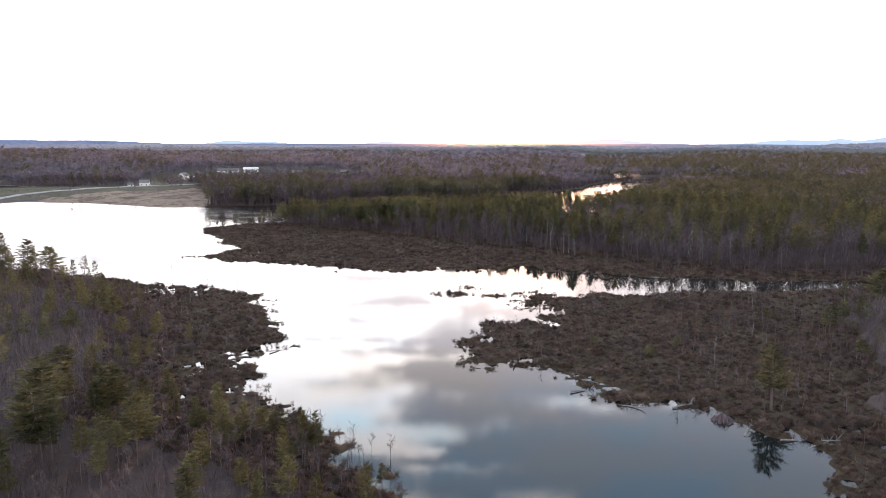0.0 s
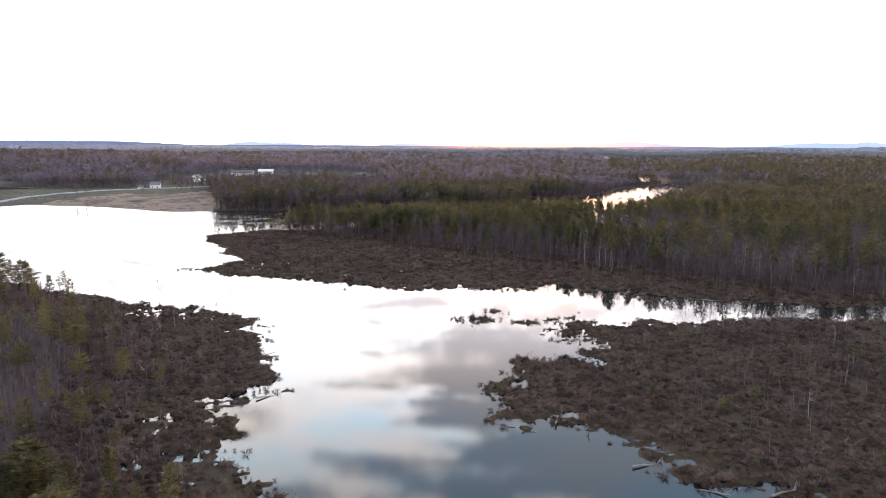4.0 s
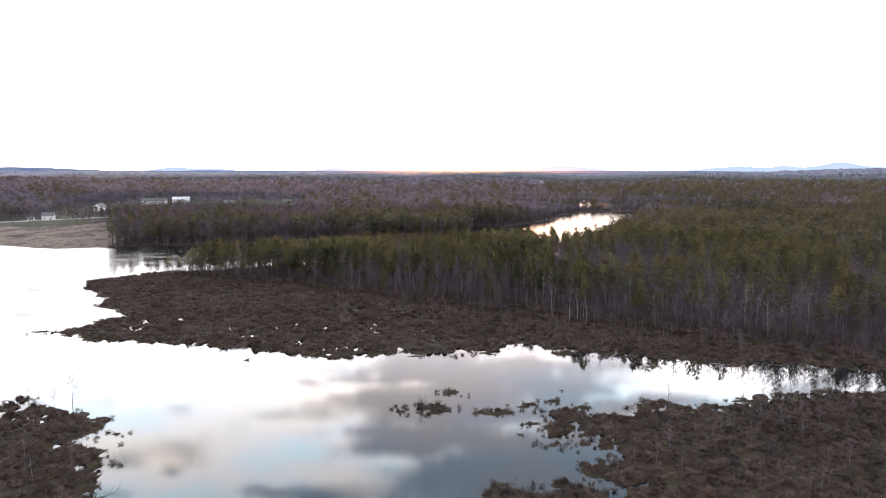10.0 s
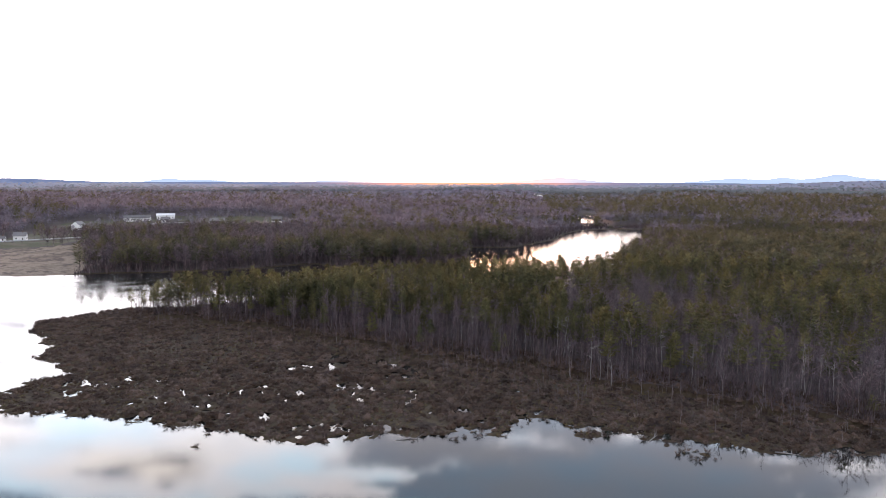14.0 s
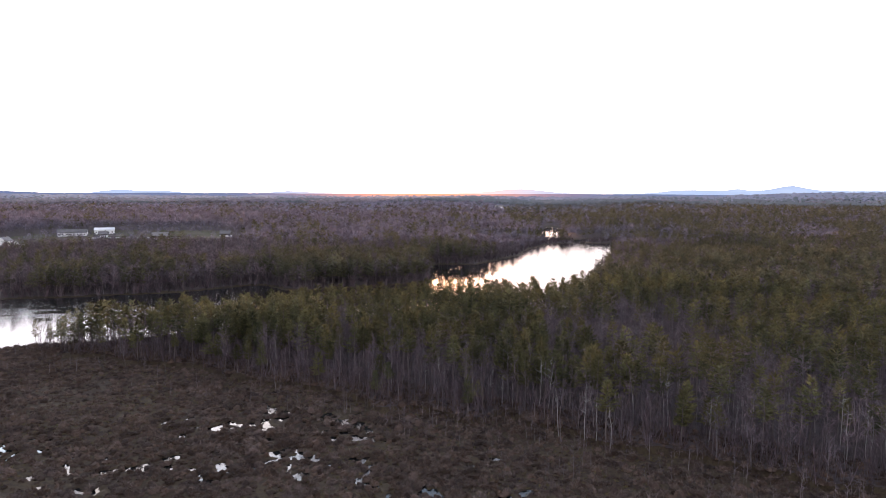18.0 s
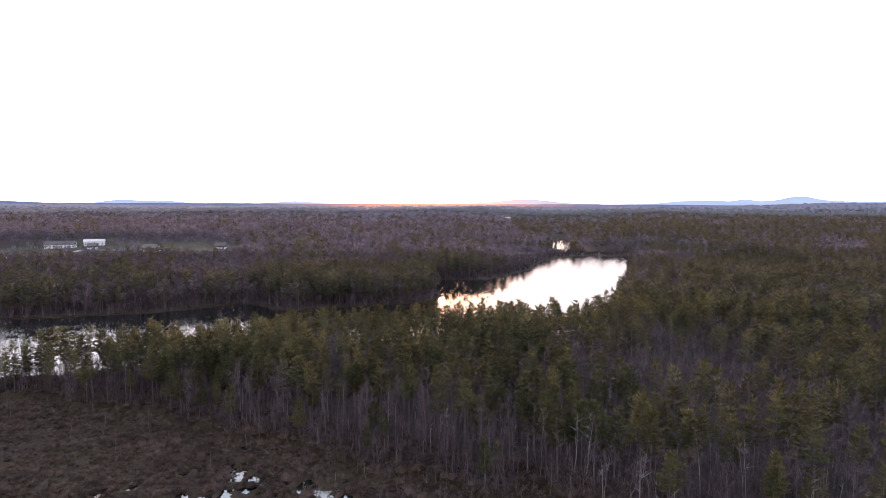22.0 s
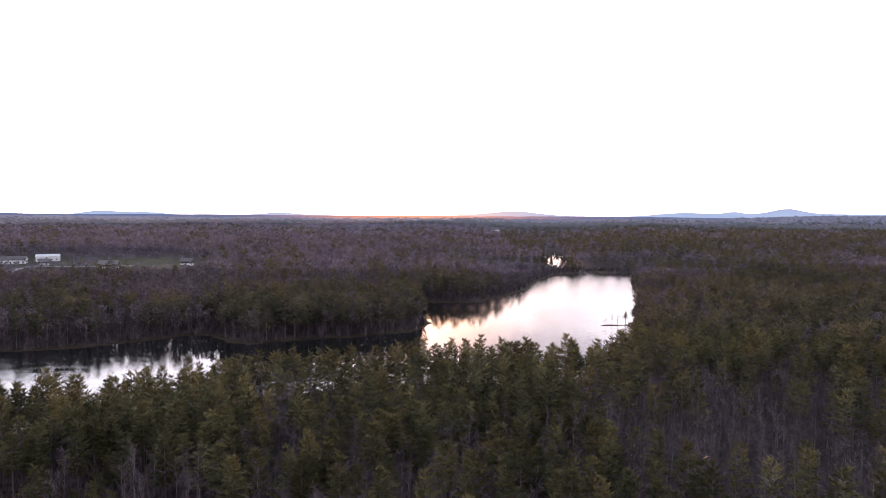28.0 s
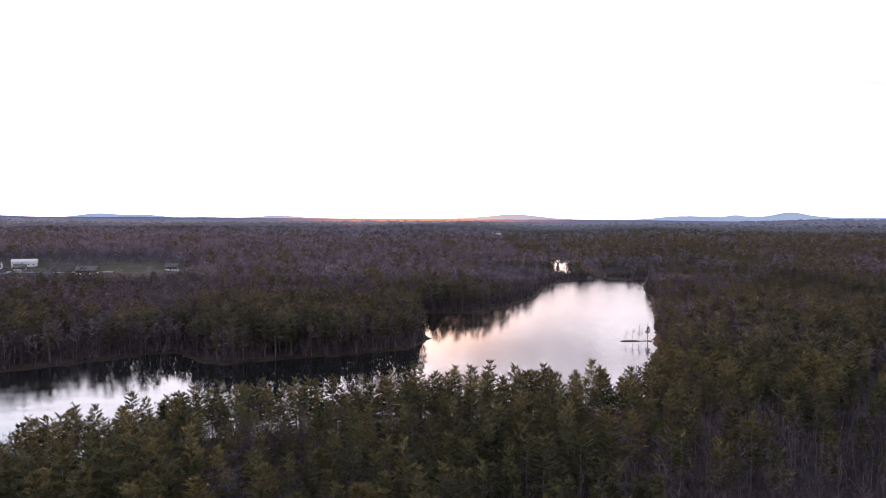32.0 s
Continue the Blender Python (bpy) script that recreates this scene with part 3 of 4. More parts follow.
tagged(new("backdrop_2", tri_mesh("backdrop_2", lv, hq, [RIDGE_HAZE], None, True)), "blue-grey wooded ridge in the haze", "hills", kind="structure")


# ---- plants: one template for each size, in metres ----
def cone_trunk(pts, radii, sides):
    """A tapering stem through the points."""
    v, f = [], []
    for (x, y, z), r in zip(pts, radii):
        for k in range(sides):
            q = 2 * math.pi * k / sides
            v.append((x + r * math.cos(q), y + r * math.sin(q), z))
    for i in range(len(pts) - 1):
        for k in range(sides):
            p, q = i * sides + k, i * sides + (k + 1) % sides
            f += [(p, q, q + sides), (p, q + sides, p + sides)]
    return v, f


def sliver(v, f, p, q, w, rng):
    side = np.cross(np.subtract(q, p), rng.normal(size=3))
    side = side / (np.linalg.norm(side) + 1e-9) * w * 0.5
    i = len(v)
    v += [tuple(np.add(p, side)), tuple(np.subtract(p, side)), tuple(q)]
    f.append((i, i + 1, i + 2))


def tuft(v, f, p, way, size_of, rng):
    """A shoot of needles: a pointed blade along the shoot, in any plane."""
    side = np.cross(way, rng.normal(0, 1, 3) + (0, 0, 0.8))
    side = side / (np.linalg.norm(side) + 1e-9) * size_of * rng.uniform(0.13, 0.22)
    i = len(v)
    v += [tuple(p - side), tuple(p + side), tuple(p + way * size_of)]
    f.append((i, i + 1, i + 2))


def white_pine(seed, H, R, tiers, limbs, plumes, base, plume, sides=3):
    """A white pine: a straight stem, level tiers of limbs with gaps between them, and tufts of needles along each limb. Returns stem and crown."""
    rng = np.random.default_rng(seed)
    lean = rng.normal(0, 0.012 * H, 2)
    stem = cone_trunk([(0, 0, -0.4), (lean[0] * 0.4, lean[1] * 0.4, 0.5 * H), (lean[0], lean[1], 0.97 * H)], [0.0125 * H, 0.009 * H, 0.001 * H], sides)
    v, f = [], []
    heavy = rng.random(2) * 6.283
    for t in range(tiers):
        u = (t + rng.uniform(0.1, 0.6)) / tiers
        here = max(3, round(limbs * (1.1 - 0.5 * u)))
        first = rng.random() * 6.283
        for i in range(here):
            q = first + 6.283 * (i + rng.uniform(-0.3, 0.3)) / here
            if rng.random() < 0.10:
                continue
            z = H * (base + (0.96 - base) * u) + rng.normal(0, 0.016 * H)
            full = (0.92 * (1 - u) ** 0.72 + 0.10) * (0.62 + 0.38 * min(1, u / 0.25))
            lobe = 1 + 0.26 * math.cos(q - heavy[0] + 5 * u) + 0.14 * math.cos(2 * q - heavy[1] - 7 * u)
            L = R * full * lobe * rng.uniform(0.7, 1.2)
            root = np.array([lean[0] * z / H, lean[1] * z / H, z])
            rise = rng.uniform(-0.08, 0.16) + 0.9 * u ** 3
            out, across = np.array([math.cos(q), math.sin(q), 0.0]), np.array([-math.sin(q), math.cos(q), 0.0])
            many = max(2, round(plumes * (0.45 + 0.75 * full)))
            for k in range(many):
                s = 0.2 + 0.85 * ((k + rng.random()) / many) ** 0.8
                p = root + out * L * s + across * L * 0.30 * s * rng.uniform(-1, 1) + (0, 0, L * s * rise + 0.12 * L * s * s + rng.normal(0, 0.06))
                turn = q + rng.normal(0, 0.8)
                way = np.array([math.cos(turn), math.sin(turn), rng.normal(0.22, 0.22) + 0.6 * u * u])
                tuft(v, f, p, way, plume * rng.uniform(0.7, 1.35), rng)
    for k in range(8):
        q = rng.random() * 6.283
        tuft(v, f, np.array([lean[0], lean[1], (0.93 + 0.006 * k) * H]), np.array([0.5 * math.cos(q), 0.5 * math.sin(q), 0.9]), 0.035 * H + 0.2, rng)
    return stem, v, f


def bare_tree(seed, H, limbs, twigs, tips, w=0.05, sides=5, spread=0.22):
    """A leafless tree: bent stem, rising limbs, twigs. Returns stem and twigs."""
    rng = np.random.default_rng(seed)
    pts, p = [], np.array([0.0, 0.0, -0.4])
    for i in range(5):
        pts.append(p.copy())
        p = p + np.array([*rng.normal(0, 0.018 * H, 2), (H * 0.97 + 0.4) / 4])
    pts = np.array(pts)
    stem = cone_trunk(pts, [0.0095 * H, 0.008 * H, 0.006 * H, 0.0035 * H, 0.0008 * H], sides)
    v, f = [], []
    for i in range(limbs):
        u = rng.uniform(0.28, 0.97)
        k = min(int(u * 4), 3)
        b = pts[k] + (pts[k + 1] - pts[k]) * (u * 4 - k)
        q = rng.random() * 6.283
        L = H * spread * (1.25 - u) * rng.uniform(0.6, 1.5)
        way = np.array([math.cos(q), math.sin(q), rng.uniform(0.6, 1.5)])
        way /= np.linalg.norm(way)
        e = b + way * L
        sliver(v, f, b, e, min(w * 1.8, 0.06 + w * 0.6), rng)
        for _ in range(twigs):
            s = rng.uniform(0.25, 1.0)
            c = b + way * L * s
            tw = way + rng.normal(0, 0.55, 3)
            g = c + tw / np.linalg.norm(tw) * L * rng.uniform(0.25, 0.6)
            sliver(v, f, c, g, w * 1.2, rng)
            for _ in range(tips):
                t2 = tw + rng.normal(0, 0.8, 3)
                m0 = c + (g - c) * rng.uniform(0.3, 1)
                sliver(v, f, m0, m0 + t2 / np.linalg.norm(t2) * L * 0.25, w, rng)
    return stem, (v, f)


def shrub(seed, r, h, stems, w):
    """A low bog shrub or tussock: fine twigs fanning from its foot to a rounded outline."""
    rng = np.random.default_rng(seed)
    v, f = [], []
    for _ in range(stems):
        q, e = rng.random() * 6.283, math.asin(rng.random() ** 0.7)
        k = rng.uniform(0.8, 1.15)
        way = np.array([r * math.cos(e) * math.cos(q), r * math.cos(e) * math.sin(q), 0.05 + h * math.sin(e)])
        foot = way * rng.uniform(0.05, 0.45)
        sliver(v, f, foot, way * k + rng.normal(0, 0.12, 3) * (1, 1, 0.4) + (0, 0, 0.12 * h), w, rng)
    return v, f


def shrub_mound(seed, r, h):
    """The dense dark inside of a bog shrub: a low ragged dome."""
    rng = np.random.default_rng(seed)
    v, f, n_s = [], [], 6
    for z, k in ((-0.12, 0.95), (0.5, 0.7)):
        for s in range(n_s):
            q = 6.283 * (s + 0.5 * rng.random()) / n_s
            rr = r * k * rng.uniform(0.6, 1.15)
            v.append((rr * math.cos(q), rr * math.sin(q), h * (z + rng.normal(0, 0.12) * (z > 0))))
    v.append((rng.normal(0, 0.15), rng.normal(0, 0.15), 0.9 * h))
    for s in range(n_s):
        t = (s + 1) % n_s
        f += [(s, t, n_s + t), (s, n_s + t, n_s + s), (n_s + s, n_s + t, 2 * n_s)]
    return v, f


def brush(seed, H, stems, twigs, w):
    """Leafless undergrowth: stems fanning from one foot, with side twigs."""
    rng = np.random.default_rng(seed)
    v, f = [], []
    for _ in range(stems):
        q, o = rng.random() * 6.283, rng.uniform(0.1, 0.55)
        b = np.array([rng.normal(0, 0.35), rng.normal(0, 0.35), -0.1])
        way = np.array([o * math.cos(q), o * math.sin(q), 1.0])
        L = H * rng.uniform(0.55, 1.05)
        sliver(v, f, b, b + way * L, w, rng)
        for _ in range(twigs):
            p = b + way * L * rng.uniform(0.3, 0.9)
            sliver(v, f, p, p + (way + rng.normal(0, 0.5, 3)) * L * rng.uniform(0.2, 0.4), w * 0.8, rng)
    return v, f


def round_tree(seed, H, R, bits, w):
    """A far leafless tree: a rounded crown of slivers spreading from its middle."""
    rng = np.random.default_rng(seed)
    v, f = [], []
    mid, half = np.array([0, 0, 0.6 * H]), np.array([R, R, 0.40 * H])
    sliver(v, f, (0, 0, 0), (0, 0, 0.7 * H), 0.3, rng)
    for _ in range(bits):
        way = rng.normal(0, 1, 3)
        way /= np.linalg.norm(way)
        way[2] = way[2] * 0.8 + 0.2
        tip = mid + way * half * rng.uniform(0.8, 1.1)
        foot = mid + way * half * 0.3 + rng.normal(0, 0.3, 3)
        side = np.cross(tip - foot, rng.normal(0, 1, 3))
        side = side / (np.linalg.norm(side) + 1e-9) * w * rng.uniform(0.6, 1.3)
        i = len(v)
        v += [tuple(foot), tuple(tip - side), tuple(tip + side)]
        f.append((i, i + 1, i + 2))
    return v, f


def joined(parts):
    """Several (verts, faces) as one template with a material number for each face."""
    vs, fs, mi, off = [], [], [], 0
    for k, (v, f) in parts:
        if not f:
            continue
        vs.append(np.array(v, float))
        fs.append(np.array(f, int) + off)
        mi.append(np.full(len(f), k))
        off += len(v)
    return np.concatenate(vs), np.concatenate(fs), np.concatenate(mi)


def scatter(name, templates, spots, mats, label, category, seed=0, shade=False):
    """All spots (x, y, z, scale) as one mesh of stuff, each a turned copy of one of the templates."""
    rng = np.random.default_rng(seed)
    spots = np.asarray(spots, float)
    pick = rng.integers(0, len(templates), len(spots))
    V, F, M, off = [], [], [], 0
    for k, (tv, tf, tm) in enumerate(templates):
        s = spots[pick == k]
        if not len(s):
            continue
        q = rng.random(len(s)) * 6.283
        wide = s[:, 3] * rng.uniform(0.88, 1.14, len(s))
        ca, sa = (np.cos(q) * wide)[:, None], (np.sin(q) * wide)[:, None]
        x = tv[None, :, 0] * ca - tv[None, :, 1] * sa + s[:, 0:1]
        y = tv[None, :, 0] * sa + tv[None, :, 1] * ca + s[:, 1:2]
        z = tv[None, :, 2] * s[:, 3:4] + s[:, 2:3]
        V.append(np.stack([x, y, z], -1).reshape(-1, 3))
        F.append((tf[None] + (np.arange(len(s)) * len(tv))[:, None, None] + off).reshape(-1, 3))
        M.append(np.tile(tm, len(s)))
        off += len(s) * len(tv)
    ob = new(name, tri_mesh(name, np.concatenate(V), np.concatenate(F), mats, np.concatenate(M), shade))
    return tagged(ob, label, category, kind="stuff")


def jittered(x0, x1, y0, y1, step, seed, jitter=0.42):
    rng = np.random.default_rng(seed)
    x, y = np.meshgrid(np.arange(x0, x1, step), np.arange(y0, y1, step))
    x, y = x.ravel(), y.ravel()
    return x + rng.uniform(-jitter, jitter, x.shape) * step, y + rng.uniform(-jitter, jitter, y.shape) * step


def in_view(x, y):
    return (x > -0.86 * y - 10) & (x < 0.86 * y + 20)


HOUSES = [  # x, y, length, depth, wall height, turn, look
    (-300, 711, 9, 7, 3.8, 12, "white"), (-313, 708, 5, 4.5, 2.2, 12, "white"), (-298, 813, 9, 9, 4.6, 78, "white"), (-275, 786, 6, 7.5, 3.8, 80, "white"), (-230, 727, 6, 7.5, 3.2, 70, "white"),
    (-270, 890, 26, 8, 3.6, 8, "white"), (-246, 908, 18, 11, 4.2, 14, "hall"), (-238, 880, 8, 6, 2.8, 10, "brown"),
    (-175, 843, 14, 8, 3.6, 4, "brown"), (-122, 880, 10, 7, 3.2, -6, "brown"),
    (346, 1772, 20, 10, 8, 15, "white"), (372, 1780, 14, 10, 7, -20, "white")]


def free_of_houses(x, y):
    ok = np.ones(x.shape, bool)
    for hx, hy, *_ in HOUSES:
        ok &= ~((np.abs(x - hx - (y - hy) * hx / hy * 0.6) < 14) & (y > hy - 26 - 60 * (hy > 1500) + 14 * ((hy > 860) & (hy < 1500))) & (y < hy + 14))
    return ok


# where trees stand: woods over the whole view, thinner and coarser with distance
tx, ty = [], []
for x0, x1, y0, y1, step in ((-420, 420, 46, 520, 4.1), (-400, 300, 520, 640, 4.3), (-640, -400, 520, 780, 5.4), (300, 720, 520, 780, 5.4), (-400, 300, 640, 780, 5.4), (-116, 4, 384, 452, 5.5), (-900, 1000, 780, 1200, 8.0), (-1500, 1600, 1200, 2150, 12.0)):
    px, py = jittered(x0, x1, y0, y1, step, int(y0) + 7 * int(x0 + 2000))
    tx.append(px)
    ty.append(py)
tx, ty = np.concatenate(tx), np.concatenate(ty)
keep = in_view(tx, ty)
tx, ty = tx[keep], ty[keep]
td, tz = land_distance(tx, ty), zones(tx, ty)
keep = ((tz == 0) | ((tz == 3) & (ty > 690) & (tx > -300) & (np.random.default_rng(5).random(len(tx)) < 0.62) & ~inside(tx, ty, CLEARING))) & (td > np.where((ty < 500) & (ty > 380), 1.0, 2.5)) & free_of_houses(tx, ty) & ~((tx < -325) & (ty < 700) & (ty > 400)) & ~((tx < -440) & (ty < 745) & (ty > 400))
keep &= ~((ty > 842) & (ty < 1190) & (np.abs(tx - 208 - 0.29 * (ty - 865)) < 12) & (np.random.default_rng(4).random(len(tx)) < 0.85))
keep &= ~((tx > 226) & (tx < 292) & (ty > 836) & (ty < 905) & (td < 9))
tx, ty, td = tx[keep], ty[keep], td[keep]
trng = np.random.default_rng(7)
roll = trng.random(len(tx))
near_edge = np.minimum(edge_distance(tx, ty, MARSH_C), np.minimum(edge_distance(tx, ty, MARSH_B), edge_distance(tx, ty, MARSH_A)))
patch = value_noise(tx, ty, 42, 91, 2)
share = 0.54 + 0.5 * patch                                   # share of pines on the wooded point
share = np.where((ty < 500) & (near_edge < 16) & (tx > -85), share * np.where(tx > 0, 0.38, 0.5), share)
share = np.where((ty > 425) & (ty < 500) & (tx > 20) & (tx < 190), np.maximum(share, 0.6), share)
share = np.where((ty > 320) & (ty < 425) & (tx > -20), share - 0.12, share)
share = np.where((ty > 240) & (ty < 420) & (tx > 95), share - 0.12, share)
share = np.where((ty < 260) & (tx < 0), 0.20 + 0.35 * patch, share)
share = np.where((ty < 260) & (tx > 80), 0.22, share)
share = np.where((ty > 500) & (tx < 60 + 0.12 * (ty - 540)), 0.10 + 0.25 * patch, share)
share = np.where((ty > 525) & (ty < 640) & (tx > -45) & (tx < 75), 0.6, share)
share = np.where((ty > 620) & (ty < 900) & (tx > 40) & (tx < 260), 0.48 + 0.5 * patch, share)
share = np.where((ty > 500) & (ty < 600) & (tx < -45), 0.26 + 0.3 * patch, share)
share = np.where((ty > 330) & (ty < 500) & (tx < 70), share + np.where(ty > 385, 0.22, 0.0), share)
share = np.where((ty > 700), np.where(tx > 0.2 * ty, 0.42 + 0.6 * patch, 0.10 + 0.4 * patch), share)
is_pine = roll < share
size = np.clip(trng.normal(0.97, 0.10, len(tx)), 0.6, 1.12)
size = np.where(is_pine, size, size * 0.92)
size = np.where((ty < 260), size * np.where(is_pine, 0.6, 0.5), size)
size = np.where((ty > 385) & (ty < 500) & (tx < 45), size * 0.93, size)
size = np.where((ty > 600) & (ty < 900) & (tx > 120) & (tx < 330), size * 0.72, size)
size = np.where(inside(tx, ty, HAMLET), size * trng.uniform(0.4, 0.7, len(tx)), size)
size = np.where((near_edge < 10) & (ty < 500), size * trng.uniform(0.5, 1.0, len(tx)), size)
tg = ground_height(tx, ty)
reach = np.hypot(tx * 0.9, ty - np.clip(ty - 95, 0, 278))
spots = np.stack([tx, ty, tg - 0.05, size], 1)

# nearest trees: things of their own
HP, HB = 14.6, 13.6
pine_near = [white_pine(100 + k, HP * h, r, 14, 7, 24, b, 0.58, 6) for k, (b, r, h) in enumerate(((0.34, 2.5, 1.0), (0.42, 2.3, 1.04), (0.48, 2.8, 0.95), (0.38, 2.1, 0.88), (0.52, 2.4, 1.05), (0.30, 2.8, 0.82)))]
pine_mid = [joined([(0, s), (1, (v, f))]) for s, v, f in (white_pine(200 + k, HP * h, r, 11, 6, 12, b, 0.76) for k, (b, r, h) in enumerate(((0.34, 2.6, 1.0), (0.44, 2.4, 1.04), (0.48, 2.9, 0.95), (0.38, 2.2, 0.88), (0.47, 2.6, 1.02))))]
pine_low = [joined([(0, s), (1, (v, f))]) for s, v, f in (white_pine(300 + k, HP * h, r, 9, 5, 5, b, 1.5) for k, (b, r, h) in enumerate(((0.30, 2.8, 1.0), (0.38, 2.6, 1.03), (0.44, 2.9, 0.94), (0.32, 2.5, 0.88))))]
bare_near = [bare_tree(400 + k, HB, 20, 6, 3, 0.055, 5, 0.24) for k in range(5)]
bare_mid = [joined([(0, s), (1, t)]) for s, t in (bare_tree(500 + k, HB, 15, 5, 1, 0.105, 3, 0.25) for k in range(4))]
bare_low = [joined([(0, s), (1, t)]) for s, t in (bare_tree(600 + k, HB, 20, 3, 0, 0.5, 3, 0.30) for k in range(4))]
pine_far = [joined([(0, (v, f))]) for _, v, f in (white_pine(700 + k, HP * 0.95, 3.2, 7, 4, 4, 0.25, 2.0) for k in range(5))]
pine_farther = [joined([(0, (v, f))]) for _, v, f in (white_pine(750 + k, HP * 0.6, 3.6, 4, 4, 2, 0.3, 3.0) for k in range(5))]
bare_far = [joined([(0, round_tree(800 + k, HB * 0.9, 4.2, 30, 0.5))]) for k in range(5)]
bare_farther = [joined([(0, round_tree(850 + k, HB * 0.66, 5.2, 14, 1.1))]) for k in range(5)]


def thing(name, label, category, group, m):
    ob = new(name)
    ob.empty_display_size = 0.5
    ob.matrix_basis = m
    return tagged(ob, label, category, group)


def mesh_part(name, me, parent, label=""):
    ob = new(name, me)
    ob.parent = parent
    if label:
        ob["label"] = label
    return ob


def tree_masters():
    made = {"pine": [], "bare": []}
    for stem, cv, cf in pine_near:
        made["pine"].append((tri_mesh("pine_trunk", stem[0], stem[1], [PINE_BARK]), tri_mesh("pine_crown", cv, cf, [NEEDLES])))
    for k, (stem, twigs) in enumerate(bare_near):
        bark = PALE_BARK if k != 2 else PINE_BARK
        made["bare"].append((tri_mesh("bare_trunk", stem[0], stem[1], [bark]), tri_mesh("bare_twigs", twigs[0], twigs[1], [TWIGS])))
    return made


MASTERS = tree_masters()


def plant_tree(kind, k, x, y, z, s, turn, label, group):
    name = "pine_tree" if kind == "pine" else "bare_tree"
    t = thing(name, label, "tree", group, pose(x, y, z, 0, 0, turn) @ Matrix.Diagonal((s, s, s, 1)))
    stem, crown = MASTERS[kind][k % len(MASTERS[kind])]
    mesh_part("trunk", stem, t)
    mesh_part("crown", crown, t)
    return t


order = np.argsort(reach)
singles = np.zeros(len(tx), bool)
for kind, want, limit in (("pine", True, 300), ("bare", False, 280)):
    chosen = [i for i in order if is_pine[i] == want][:limit]
    for i in chosen:
        singles[i] = True
        where_is = "in the wood by the pond" if ty[i] > 250 else "in brush by the marsh"
        text = ("green white pine with layered limbs " if want else "leafless grey-barked tree, fine twigs, ") + where_is
        plant_tree(kind, int(trng.integers(0, 30)), tx[i], ty[i], tg[i] - 0.05, size[i], float(trng.random() * 360), text, "pines of the wood" if want else "bare trees of the wood")

rest = ~singles
mid, low = rest & (reach < 235), rest & (reach >= 235) & (ty < 760)
far = rest & ~mid & ~low
scatter("pine_wood", pine_mid, spots[mid & is_pine], [PINE_BARK, NEEDLES], "dense stand of green white pines", "pine woods", 1)
scatter("bare_wood", bare_mid, spots[mid & ~is_pine], [PALE_BARK, TWIGS], "leafless grey trees standing among the pines", "bare woods", 2)
scatter("pine_wood_across_pond", pine_low, spots[low & is_pine], [PINE_BARK, FAR_PINE], "green pines on the shores across the pond", "pine woods", 3)
scatter("bare_wood_across_pond", bare_low, spots[low & ~is_pine], [PALE_BARK, TWIGS], "leafless woods on the shores across the pond", "bare woods", 4)
grow = spots.copy()
grow[:, 3] *= np.where(ty > 1200, 1.35, 1.1)
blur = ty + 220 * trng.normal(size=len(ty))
remote = far & (ty > 1200)
far &= ~remote
scatter("distant_pines", pine_far, grow[far & is_pine], [FAR_PINE], "distant dark green pine woods", "pine woods", 5)
scatter("distant_bare_woods", bare_far, grow[far & ~is_pine], [FAR_WOOD], "distant leafless lavender-brown woods, paled by painted haze", "bare woods", 6)
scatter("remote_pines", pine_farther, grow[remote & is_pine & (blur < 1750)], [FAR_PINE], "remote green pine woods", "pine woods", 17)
scatter("remote_bare_woods", bare_farther, grow[remote & ~is_pine & (blur < 1750)], [FAR_WOOD], "remote leafless lavender-brown woods, paled by painted haze", "bare woods", 18)
# past about 1750 m the materials with painted-in haze take over
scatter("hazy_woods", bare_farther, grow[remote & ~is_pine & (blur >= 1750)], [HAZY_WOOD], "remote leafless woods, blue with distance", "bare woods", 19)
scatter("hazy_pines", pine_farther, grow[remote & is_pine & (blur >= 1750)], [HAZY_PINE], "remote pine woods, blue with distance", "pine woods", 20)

# woods beside and behind the start
ox, oy = jittered(-330, 330, -60, 330, 7.0, 95, 0.48)
od = land_distance(ox, oy)
keep = ~in_view(ox, oy) & (od > 3) & (zones(ox, oy) == 0) & (np.abs(ox) < 0.86 * np.maximum(oy, 0) + 90)
spots_o = np.stack([ox, oy, ground_height(ox, oy, od), trng.uniform(0.5, 0.8, len(ox))], 1)[keep]
green_o = value_noise(spots_o[:, 0], spots_o[:, 1], 40, 97, 2) + 0.5 * trng.normal(size=len(spots_o)) > 0.3
scatter("pine_wood_behind", pine_low, spots_o[green_o], [PINE_BARK, NEEDLES], "green pines scattered through the shore woods", "pine woods", 23)
scatter("bare_wood_behind", bare_low, spots_o[~green_o], [PALE_BARK, TWIGS], "leafless shore woods round the pond's end", "bare woods", 24)

# farthest woods: one uneven canopy up to the hills
ra = np.radians(np.arange(-52, 54, 0.16))
rr = spaced([(2000, 3000, 16, 30), (3000, 4520, 30, 60)])
RA, RR = np.meshgrid(ra, rr)
crng = np.random.default_rng(12)
CX, CY = RR * np.sin(RA), RR * np.cos(RA)
CH = ground_height(CX, CY) + 8 + 9 * crng.random(CX.shape) ** 1.5 + 3 * value_noise(CX, CY, 90, 61, 2)
CH[0, :] -= 14
nr, nc = CX.shape
ids = np.arange(nr * nc).reshape(nr, nc)
a, b, c, d = ids[:-1, :-1].ravel(), ids[:-1, 1:].ravel(), ids[1:, 1:].ravel(), ids[1:, :-1].ravel()
